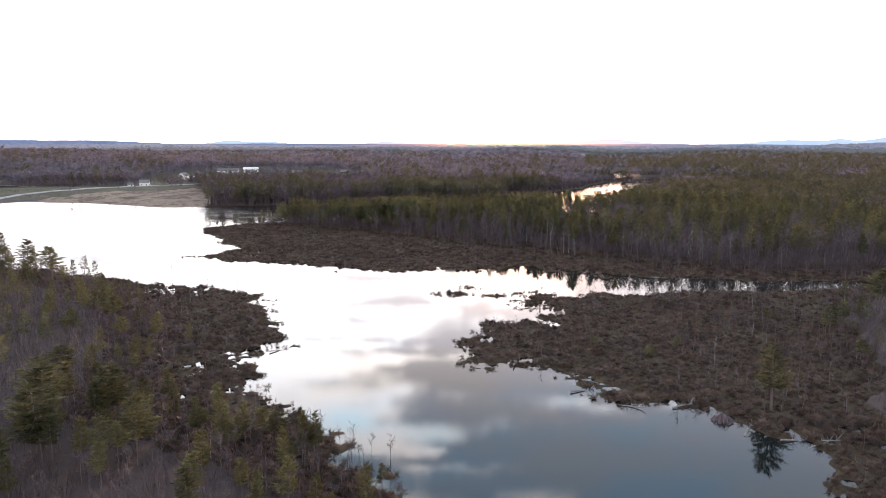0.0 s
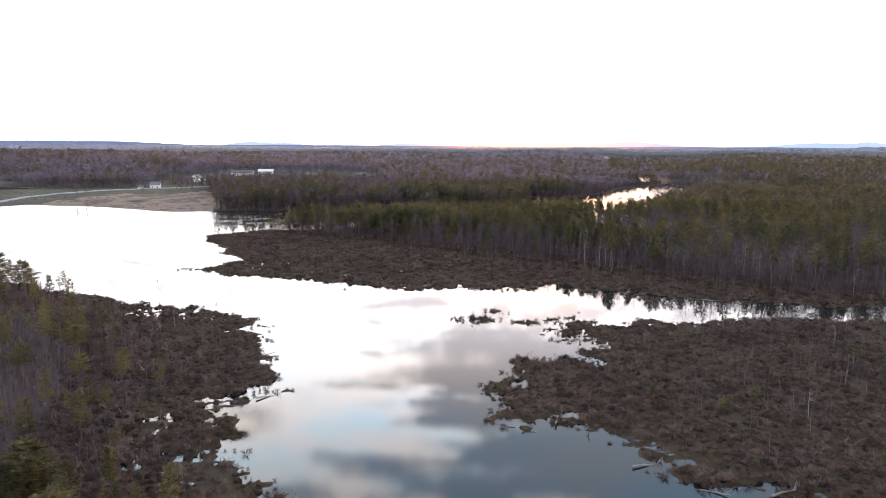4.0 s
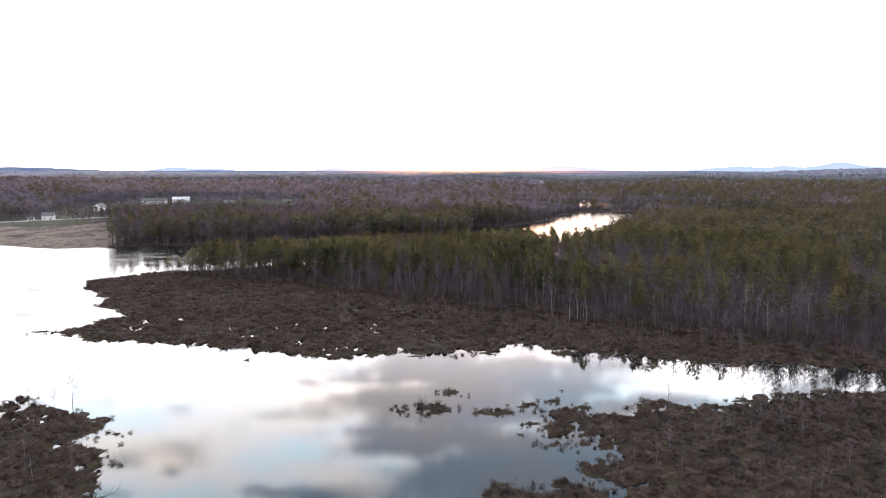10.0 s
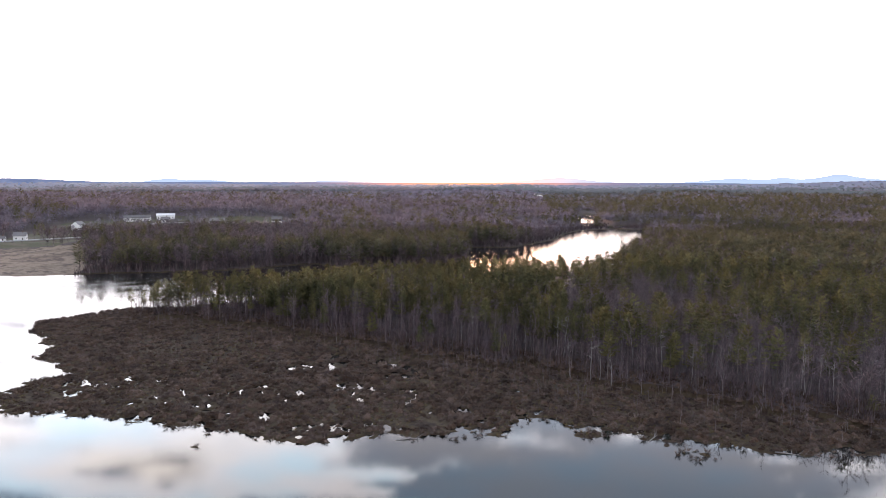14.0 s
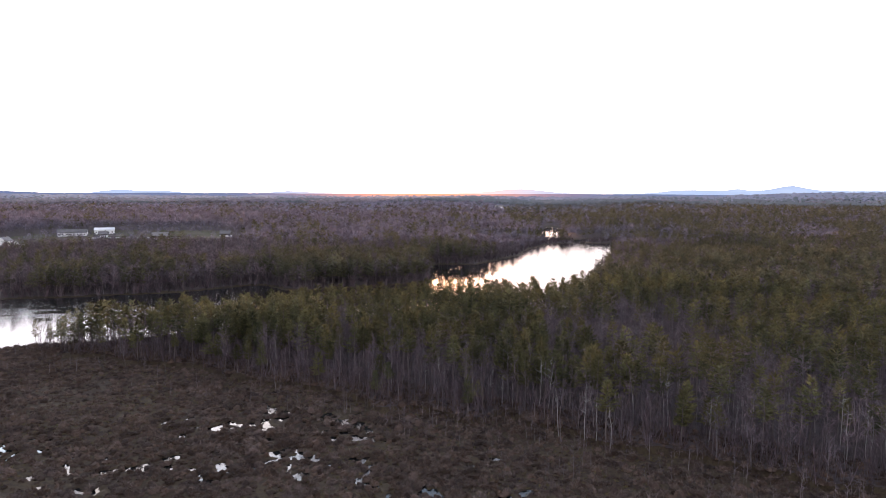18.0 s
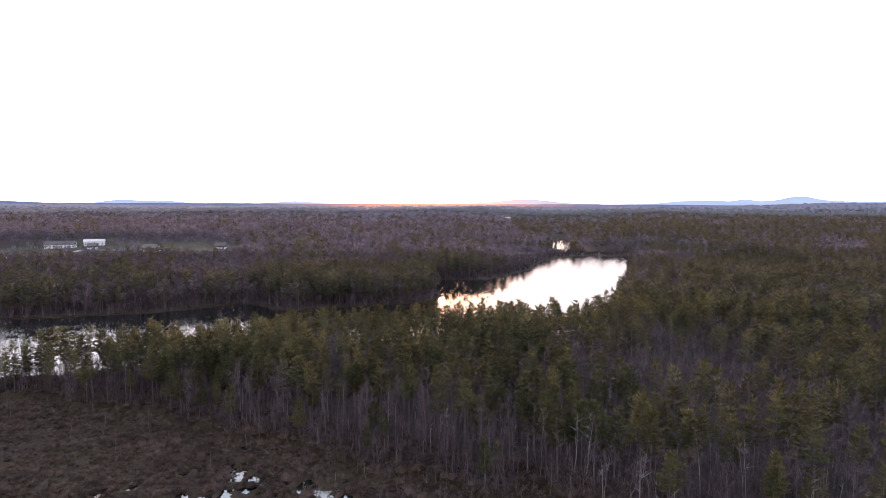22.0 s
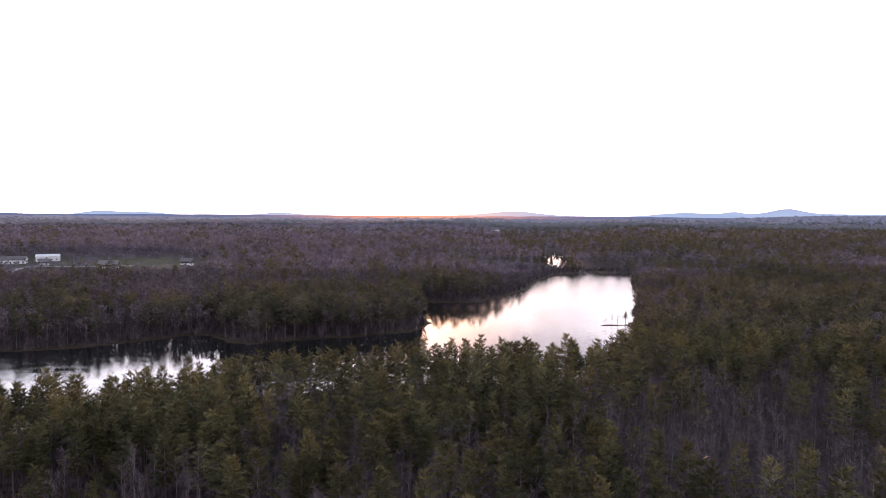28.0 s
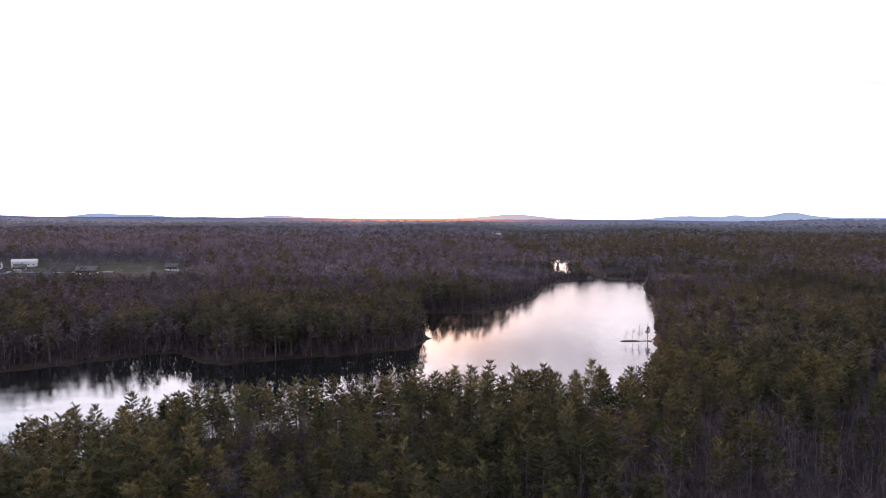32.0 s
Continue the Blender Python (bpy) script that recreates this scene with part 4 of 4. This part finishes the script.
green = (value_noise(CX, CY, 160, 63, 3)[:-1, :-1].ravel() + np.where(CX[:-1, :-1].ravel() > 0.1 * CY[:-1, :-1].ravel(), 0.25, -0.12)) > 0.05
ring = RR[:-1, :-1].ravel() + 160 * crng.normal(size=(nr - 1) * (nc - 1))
# farther rings carry painted haze; the last glows like the ridge behind
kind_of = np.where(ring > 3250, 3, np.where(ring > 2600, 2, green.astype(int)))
canopy = new("farthest_woods", tri_mesh("farthest_woods", np.stack([CX, CY, CH], -1).reshape(-1, 3), np.stack([a, c, b, a, d, c], 1).reshape(-1, 3), [FAR_WOOD, HAZY_PINE, HAZY_WOOD, RIDGE_HAZE], np.repeat(kind_of, 2), True))
tagged(canopy, "endless mixed woods reaching to the hills", "woods", kind="stuff")

# ---- marsh plants ----
sx, sy = jittered(-150, 165, 82, 425, 1.4, 31, 0.48)
keep = in_view(sx, sy)
sx, sy = sx[keep], sy[keep]
sd, sz = land_distance(sx, sy), zones(sx, sy)
sg = ground_height(sx, sy, sd, sz)
srng = np.random.default_rng(33)
edge_c = edge_distance(sx, sy, MARSH_C)
thick = 1.0 + 1.0 * value_noise(sx, sy, 7.5, 35, 2) + np.where(sd < 2, 0.7, 0) + np.where((sz == 0) & (sd > 0), 0.2, 0)
awash = (sd < 0.8) & (srng.random(len(sx)) < 0.28) & (sg > -0.5)
keep = ((sd > -0.2) | awash) & (sd > -1.0) & ((sz == 1) | (sd < 9) | (edge_c < 16) | (edge_distance(sx, sy, MARSH_A) < 14)) & (srng.random(len(sx)) < thick)
keep &= (sg > -0.02) | awash | ((sz == 1) & (sd > 1) & (srng.random(len(sx)) < 0.25))
sx, sy, sg, sd = sx[keep], sy[keep], sg[keep], sd[keep]
s_r = (0.66 + 0.9 * srng.random(len(sx)) ** 1.7) * (1 + 0.25 * value_noise(sx, sy, 14, 37, 1))
s_r *= 0.62 + 0.38 * smooth(0, 3, sd)
rim = smooth(2.2, 0.3, sd) * (sd < 2.2)              # the water's edge: twiggy tufts, no solid mound


mound_t = [joined([(0, shrub_mound(880 + k, 0.84, h))]) for k, h in enumerate((0.42, 0.58, 0.5, 0.66, 0.54, 0.76))]
stand = (sd > 0.9) | (srng.random(len(sx)) < 0.25)
scatter("bog_shrubs", mound_t, np.stack([sx, sy, sg, s_r * (1 - 0.4 * rim)], 1)[stand], [SHRUB], "low rounded grey-brown bog shrubs", "shrubs", 8)
tuft_t = [joined([(1 if k % 5 < 1 else 0, shrub(900 + k, 1.0, h, 38, 0.065))]) for k, h in enumerate((0.6, 0.75, 0.85, 1.0, 0.7, 0.8))]
scatter("shrub_twigs", tuft_t, np.stack([sx, sy, np.maximum(sg, -0.05) + 0.02, s_r * (1.0 + 0.25 * rim)], 1), [SHRUB_TWIGS, RUSSET], "fine leafless twigs standing out of the bog shrubs", "twigs", 8)
gxs, gys = jittered(-150, 165, 82, 425, 1.8, 41, 0.48)
keep = in_view(gxs, gys)
gxs, gys = gxs[keep], gys[keep]
gd, gz = land_distance(gxs, gys), zones(gxs, gys)
gg = ground_height(gxs, gys, gd, gz)
keep = (gd > 0) & (gg > -0.02) & (gz == 1) & (value_noise(gxs, gys, 16, 45, 2) > -0.12)
sedge_t = [joined([(0, shrub(950 + k, 0.7, 0.4, 11, 0.11))]) for k in range(4)]
scatter("sedge_tussocks", sedge_t, np.stack([gxs, gys, gg - 0.03, srng.uniform(0.6, 1.3, len(gxs))], 1)[keep], [SEDGE], "olive and straw-coloured sedge tussocks", "sedge", 9)

# thin leafless saplings over the marsh
lx, ly = jittered(-150, 165, 84, 415, 3.3, 51, 0.5)
keep = in_view(lx, ly)
lx, ly = lx[keep], ly[keep]
ld, lz = land_distance(lx, ly), zones(lx, ly)
lg = ground_height(lx, ly, ld, lz)
chance = np.where((ly < 230) & (lx > 0), 0.12 + 0.75 * smooth(30, 100, lx) * smooth(235, 190, ly), 0.10)
chance = np.where(ly > 235, 0.8 * (1 - smooth(2, 30, np.abs(edge_distance(lx, ly, MARSH_C[1:13])))) * (0.35 + 0.65 * smooth(-50, 20, lx)), chance)
chance = np.where((lx < 0) & (ly < 240), 0.10 + 0.55 * (1 - smooth(0, 22, edge_distance(lx, ly, MARSH_A[:10]))), chance)
keep = (ld > 0.8) & ((lz == 1) | (srng.random(len(lx)) < 0.25)) & (lg > 0.03) & (srng.random(len(lx)) < chance)
sap_t = [joined([(0, s), (1, t)]) for s, t in (bare_tree(970 + k, 5.0, 12, 3, 1, 0.04, 3, 0.26) for k in range(5))]
scatter("saplings", sap_t, np.stack([lx, ly, lg, srng.uniform(0.45, 1.15, len(lx))], 1)[keep], [PALE_BARK, TWIGS], "thin leafless grey saplings rising from the marsh", "saplings", 10)

# undergrowth in the woods
bx, by = jittered(-330, 330, 60, 480, 2.9, 61, 0.5)
keep = in_view(bx, by) & (np.hypot(bx * 0.9, by - np.clip(by - 95, 0, 278)) < 250)
bx, by = bx[keep], by[keep]
bd, bz = land_distance(bx, by), zones(bx, by)
keep = (bd > 1.5) & (bz == 0)
brush_t = [joined([(0, brush(990 + k, 3.2, 9, 2, 0.075))]) for k in range(5)]
scatter("undergrowth", brush_t, np.stack([bx, by, ground_height(bx, by, bd, bz), srng.uniform(0.5, 1.5, len(bx)) * np.where(((by > 380) & (bd < 16)) | (edge_distance(bx, by, MARSH_C) < 15), 1.7, 1.0)], 1)[keep], [UNDERWOOD], "tangled leafless undergrowth between the trees", "undergrowth", 14)
bx, by = jittered(-420, 330, 480, 900, 4.2, 62, 0.5)
keep = in_view(bx, by)
bx, by = bx[keep], by[keep]
bd, bz = land_distance(bx, by), zones(bx, by)
keep = (bd > 1.5) & (bd < 34) & (bz == 0) & (bx > -320) & (np.hypot(bx - 141, by - 565) > 13)
far_brush = [joined([(0, brush(995 + k, 5.0, 10, 1, 0.34))]) for k in range(3)]
scatter("undergrowth_across_pond", far_brush, np.stack([bx, by, ground_height(bx, by, bd, bz), srng.uniform(0.5, 1.5, len(bx))], 1)[keep], [UNDERWOOD], "leafless brush along the far shore", "undergrowth", 15)

# low bushes over the meadows and along the road
fx, fy = jittered(-640, -130, 500, 900, 6.0, 71, 0.5)
keep = in_view(fx, fy)
fx, fy = fx[keep], fy[keep]
fd, fz = land_distance(fx, fy), zones(fx, fy)
along = edge_distance(fx, fy, [(-385, 508), (-372, 545), (-363, 604), (-350, 624), (-315, 657), (-305, 693), (-315, 657), (-350, 624), (-363, 604)])
keep = (fd > 1) & ((fz > 1) | ((fx < -395) & (fy < 900))) & ((fz == 0) | (value_noise(fx, fy, 40, 73, 2) > 0.22) | ((along > 4) & (along < 9)) | (fd < 4))
scatter("meadow_bushes", [joined([(0, brush(1100 + k, 1.6, 14, 1, 0.16))]) for k in range(3)], np.stack([fx, fy, ground_height(fx, fy, fd, fz), srng.uniform(0.3, 1.0, len(fx)) * np.where(fz == 2, 0.6, 1.0)], 1)[keep], [TWIGS], "leafless brown bushes on the meadow", "bushes", 16)



def utility_pole(x, y):
    z = float(ground_height(np.array([float(x)]), np.array([float(y)]))[0])
    pole = thing("utility_pole", "weathered wooden utility pole beside the road", "pole", "", pose(x, y, z, 0, 0, 30))
    v, f = cone_trunk([(0, 0, -0.5), (0, 0, 5), (0, 0, 10)], [0.17, 0.15, 0.12], 8)
    mesh_part("post", tri_mesh("post", v, f, [SNAG_WOOD]), pole)
    v, f = cone_trunk([(0, 0, -1.2), (0, 0, 1.2)], [0.08, 0.08], 4)
    arm = mesh_part("crossarm", tri_mesh("crossarm", v, f, [SNAG_WOOD]), pole)
    arm.matrix_basis = pose(0, 0.2, 9.3, 0, 90, 0)


utility_pole(-425, 560)

# single trees that stand out along the shores: x, y, height
for k, (x, y, h) in enumerate(((-91, 233, 9.0), (-66, 222, 8.5), (-14, 102, 6.2), (-11, 103, 4.2), (-8, 101.5, 5.0), (-20, 109, 5.2), (-78, 229, 3.4), (-72, 227, 3.6), (-96, 233, 3.0), (142, 563, 7.5), (139, 563, 6.0), (146, 563.5, 8.0), (136, 563, 5.0))):
    z = float(ground_height(np.array([float(x)]), np.array([float(y)]))[0])
    plant_tree("bare", k, x, y, max(z, 0) - 0.05, h / HB, 77 * k, "small leafless tree on the water's edge", "shore saplings")
LONE = [(59, 121, 12, 1.2), (-142, 238, 13.5, 1.2), (-132, 234, 12.5, 1.25), (-152, 240, 13, 1.2), (-82, 172, 8, 1.5), (-90, 186, 8, 1.5), (-99, 200, 9, 1.4), (-75, 160, 6, 1.5), (-88, 162, 7, 1.5), (-54, 109, 12.5, 1.35), (-62, 105, 12, 1.4), (-46, 100, 11, 1.35), (-68, 113, 11, 1.3), (-58, 96, 12, 1.35), (-72, 128, 9, 1.4), (-30, 111, 5.0, 1.9), (-26, 105, 5.6, 1.8), (-33, 103, 6.0, 1.7), (-20, 103, 5.0, 1.7), (-39, 108, 5.0, 1.6)]
SUN_GAP = [(194, 886, 12), (199, 888, 14), (203, 886, 11), (208, 889, 13), (213, 887, 10), (219, 890, 13), (223, 888, 14), (190, 884, 13), (205, 896, 14), (211, 898, 13), (216, 899, 12), (228, 897, 14), (201, 894, 13), (232, 902, 13), (221, 903, 15), (209, 906, 14)]
for k, (x, y, h) in enumerate(SUN_GAP):
    z = float(ground_height(np.array([float(x)]), np.array([float(y)]))[0])
    plant_tree("pine" if k % 2 else "bare", k, x, y, max(z, 0) - 0.05, h / HP, 61 * k, "tall tree screening the bright water behind it", "screen of trees")
LONE += [(150, 562, 10, 1.0), (153, 559, 12, 1.0), (147, 565, 6, 1.2), (155, 566, 11, 1.0), (96, 170, 8, 1.3), (104, 178, 7, 1.3), (118, 186, 13, 1.2), (92, 150, 5.5, 1.4), (35, 158, 3.2, 1.5), (46, 152, 3.6, 1.5), (54, 158, 3.4, 1.5), (86, 182, 4, 1.4), (-325, 786, 9, 0.9), (-319, 790, 9, 0.9)]
for k, (x, y, h, bushy) in enumerate(LONE):
    z = float(ground_height(np.array([float(x)]), np.array([float(y)]))[0])
    t = plant_tree("pine", k, x, y, max(z, 0.1) - 0.05, h / HP, 53 * k, "lone bushy green white pine at the marsh edge", "marsh pines")
    wide = bushy * (1.5 if y < 260 else 1.0) * h / HP
    t.scale = (wide, wide, h / HP)


# dead trees, fallen logs and a heap of sticks by the water
def snag_mesh(seed, H):
    rng = np.random.default_rng(seed)
    stem, _ = bare_tree(seed, H, 0, 0, 0)
    v, f = list(stem[0]), list(stem[1])
    for _ in range(11):
        z = H * rng.uniform(0.4, 0.98)
        q = rng.random() * 6.283
        L = H * rng.uniform(0.06, 0.16) * (1.4 - z / H)
        p = np.array([0, 0, z]) + rng.normal(0, 0.02, 3)
        sliver(v, f, p, p + np.array([math.cos(q), math.sin(q), rng.uniform(0.2, 0.9)]) * L * 1.6, 0.14, rng)
        sliver(v, f, p, p + np.array([math.cos(q + 0.3), math.sin(q + 0.3), rng.uniform(0.5, 1.2)]) * L, 0.09, rng)
    return tri_mesh("dead_tree", v, f, [SNAG_WOOD])


snags = [snag_mesh(1200 + k, 12.0) for k in range(4)]
nrng = np.random.default_rng(77)
snag_at = [(71.5, 300), (95, 310), (58, 312), (83, 292), (100, 282), (47, 318), (36, 322), (110, 275), (66, 330), (24, 332), (120, 268), (-75, 205), (-58, 190), (60, 150), (76, 168), (88, 196)] + [(float(nrng.uniform(10, 125)), 0.0) for _ in range(16)]
for k, (x, y) in enumerate(snag_at):
    if y == 0:
        y = 338 - 0.74 * x + float(nrng.uniform(-8, 14))
    z = float(ground_height(np.array([float(x)]), np.array([float(y)]))[0])
    ob = new("dead_tree", snags[k % 4])
    s = float(nrng.uniform(0.7, 1.15)) * (0.5 if y < 250 else 1.0)
    ob.matrix_basis = pose(x, y, max(z, 0), float(nrng.normal(0, 2)), float(nrng.normal(0, 2)), float(nrng.random() * 360)) @ Matrix.Diagonal((s, s, s, 1))
    tagged(ob, "weathered pale grey dead tree with broken limbs", "dead tree", "dead trees")


def log_mesh(seed, L):
    rng = np.random.default_rng(seed)
    pts = [np.array([t * L - L / 2, 0.15 * math.sin(3 * t + seed), 0.06 * math.sin(5 * t)]) for t in np.linspace(0, 1, 6)]
    v, f = [], []
    for i, p in enumerate(pts):
        r = 0.17 * (1 - 0.12 * i)
        for k in range(6):
            q = 6.283 * k / 6
            v.append((p[0], p[1] + r * math.cos(q), p[2] + r * math.sin(q)))
    for i in range(5):
        for k in range(6):
            p, q = i * 6 + k, i * 6 + (k + 1) % 6
            f += [(p, q, q + 6), (p, q + 6, p + 6)]
    for k in range(1, 5):
        f += [(0, k, k + 1), (30, 30 + k + 1, 30 + k)]
    for _ in range(10):
        p = pts[int(rng.integers(2, 6))]
        sliver(v, f, p, p + rng.normal(0, 0.8, 3) * (1, 1, 0.6) + (0.5, 0, 0.7), 0.12, rng)
    return tri_mesh("log", v, f, [SNAG_WOOD])


logs = [log_mesh(1300 + k, 5.0) for k in range(3)]
for k, (x, y, turn) in enumerate(((44, 123, 20), (34, 123, -30), (51, 112, 60), (27, 131, 15), (57, 108, 5), (60, 106.5, 30), (-38, 158, 40), (-38, 130, -20), (-44, 153, 10), (-25, 117, 50), (16, 148, 70), (29, 137, -50), (62, 108, -15), (-46, 184, 30), (2, 259, 10), (52, 255, 40), (76, 246, -20))):
    z = float(ground_height(np.array([float(x)]), np.array([float(y)]))[0])
    ob = new("fallen_log", logs[k % 3])
    ob.matrix_basis = pose(x, y, max(z, 0.0) + 0.05, 0, float(nrng.normal(0, 5)), turn)
    tagged(ob, "bleached fallen log lying along the shore", "log", "fallen logs")
heap_v, heap_f = [], []
for k in range(150):
    q, r = nrng.random() * 6.283, 2.2 * math.sqrt(nrng.random())
    p = np.array([r * math.cos(q), r * math.sin(q), -0.1 + 0.15 * nrng.random()])
    tip = np.array([0.25 * p[0], 0.25 * p[1], 1.3]) * nrng.uniform(0.6, 1.1) + nrng.normal(0, 0.35, 3)
    sliver(heap_v, heap_f, p, tip, 0.16, nrng)
heap = new("brush_heap", tri_mesh("brush_heap", heap_v, heap_f, [TWIGS]))
heap.matrix_basis = pose(48.5, 116.5, 0.02)
tagged(heap, "grey-brown heap of sticks at the water's edge", "brush heap")


# ---- houses and road ----
def prism(profile, length):
    """A profile in x-z drawn out along y, as a closed bmesh."""
    bm = bmesh.new()
    ends = [[bm.verts.new((x, s * length / 2, z)) for x, z in profile] for s in (-1, 1)]
    bm.faces.new(ends[0])
    bm.faces.new(ends[1][::-1])
    m = len(profile)
    for i in range(m):
        bm.faces.new((ends[0][i], ends[1][i], ends[1][(i + 1) % m], ends[0][(i + 1) % m]))
    bmesh.ops.recalc_face_normals(bm, faces=bm.faces)
    return bm


def box(x0, x1, y0, y1, z0, z1):
    bm = prism([(x0, z0), (x1, z0), (x1, z1), (x0, z1)], y1 - y0)
    bmesh.ops.translate(bm, verts=bm.verts, vec=(0, (y0 + y1) / 2, 0))
    return bm


def part(name, bm, material, parent, label=""):
    me = bpy.data.meshes.new(name)
    bm.to_mesh(me)
    bm.free()
    me.materials.append(material)
    return mesh_part(name, me, parent, label)


def house(x, y, length, depth, wall_h, turn, look_of):
    z = float(ground_height(np.array([float(x)]), np.array([float(y)]))[0])
    label = {"white": "white clapboard house with a grey shingled roof", "brown": "low dark brown wooden house among trees", "hall": "large white hall with a pale metal roof"}[look_of]
    wall_m, roof_m = {"white": (CLAPBOARD, SHINGLE), "brown": (BROWN_BOARD, SHINGLE), "hall": (CLAPBOARD, METAL_ROOF)}[look_of]
    h = thing("house" if look_of != "hall" else "hall", label, "house", "hamlet houses", pose(x, y, z, 0, 0, turn))
    hd, rise = depth / 2, depth * (0.36 if look_of != "hall" else 0.16)
    # gable ends face along the length
    body = prism([(-hd, -1.0), (hd, -1.0), (hd, wall_h), (0, wall_h + rise), (-hd, wall_h)], length)
    bmesh.ops.rotate(body, verts=body.verts, matrix=Matrix.Rotation(radians(90), 3, "Z"))
    wall = part("wall", body, wall_m, h)
    if look_of == "brown":
        part("skirting", box(-length / 2 - 0.03, length / 2 + 0.03, -hd - 0.03, hd + 0.03, -1.0, wall_h * 0.45), CLAPBOARD, h, "white lower wall")
    t, o = 0.22, 0.5
    slope = rise / hd
    for s in (-1, 1):
        rb = prism([(0, wall_h + rise + 0.02), (s * (hd + o), wall_h - slope * o + 0.02), (s * (hd + o), wall_h - slope * o + t), (0, wall_h + rise + t)], length + 2 * o)
        bmesh.ops.rotate(rb, verts=rb.verts, matrix=Matrix.Rotation(radians(90), 3, "Z"))
        part("roof", rb, roof_m, h)
    floors = 2 if wall_h > 5 else 1
    count = max(2, int(length / 3.2))
    for fl in range(floors):
        for k in range(count):
            cx = -length / 2 + length * (k + 0.5) / count
            if fl == 0 and k == count // 2:
                door = part("door", box(cx - 0.5, cx + 0.5, -hd - 0.08, -hd + 0.02, 0, 2.1), BROWN_BOARD, h)
                continue
            zc = 1.0 + 2.7 * fl
            fr = part("window", box(cx - 0.6, cx + 0.6, -hd - 0.06, -hd + 0.02, zc, zc + 1.4), CLAPBOARD, h)
            part("pane", box(cx - 0.5, cx + 0.5, -hd - 0.09, -hd - 0.04, zc + 0.1, zc + 1.3), GLASS_DARK, fr)
    for k in (-1, 1):
        zc = 1.0
        fr = part("window", box(length / 2 - 0.02, length / 2 + 0.06, k * hd * 0.45 - 0.6, k * hd * 0.45 + 0.6, zc, zc + 1.4), CLAPBOARD, h)
        part("pane", box(length / 2 + 0.04, length / 2 + 0.09, k * hd * 0.45 - 0.5, k * hd * 0.45 + 0.5, zc + 0.1, zc + 1.3), GLASS_DARK, fr)
    if look_of != "hall":
        part("chimney", box(length * 0.2 - 0.4, length * 0.2 + 0.4, -0.4, 0.4, wall_h + rise - 0.8, wall_h + rise + 1.2), BRICK, h)
    return h


for spec in HOUSES:
    house(*spec)


def strip(name, line, width, lift, material, label, category):
    """A band laid along a line on the ground."""
    pts = []
    for (x0, y0), (x1, y1) in zip(line, line[1:]):
        k = max(2, int(math.hypot(x1 - x0, y1 - y0) / 6))
        pts += [(x0 + (x1 - x0) * i / k, y0 + (y1 - y0) * i / k) for i in range(k)]
    pts = np.array(pts + [line[-1]], float)
    tang = np.gradient(pts, axis=0)
    side = np.stack([tang[:, 1], -tang[:, 0]], 1)
    side /= np.linalg.norm(side, axis=1)[:, None]
    v = []
    for s, drop in ((-0.5, -0.6), (-0.5, 0), (0.5, 0), (0.5, -0.6)):
        q = pts + side * width * s
        v.append(np.column_stack([q, ground_height(pts[:, 0], pts[:, 1]) + lift + drop]))
    m = len(pts)
    i = np.arange(m - 1)
    f = np.concatenate([np.stack([k * m + i, (k + 1) * m + i, (k + 1) * m + i + 1, k * m + i, (k + 1) * m + i + 1, k * m + i + 1], 1).reshape(-1, 3) for k in range(3)])
    ob = new(name, tri_mesh(name, np.concatenate(v), f, [material], None, True))
    return tagged(ob, label, category, kind="structure")


strip("road", [(-470, 400), (-400, 470), (-385, 508), (-372, 545), (-365, 569), (-363, 604), (-350, 624), (-332, 641), (-315, 657), (-305, 690), (-282, 705), (-256, 730), (-250, 790), (-245, 850), (-240, 868)], 6.0, 0.6, ASPHALT, "pale grey road crossing the meadow", "road")
strip("road_2", [(-240, 868), (-205, 858), (-160, 856)], 5, 0.5, ASPHALT, "pale grey lane between the houses", "road")
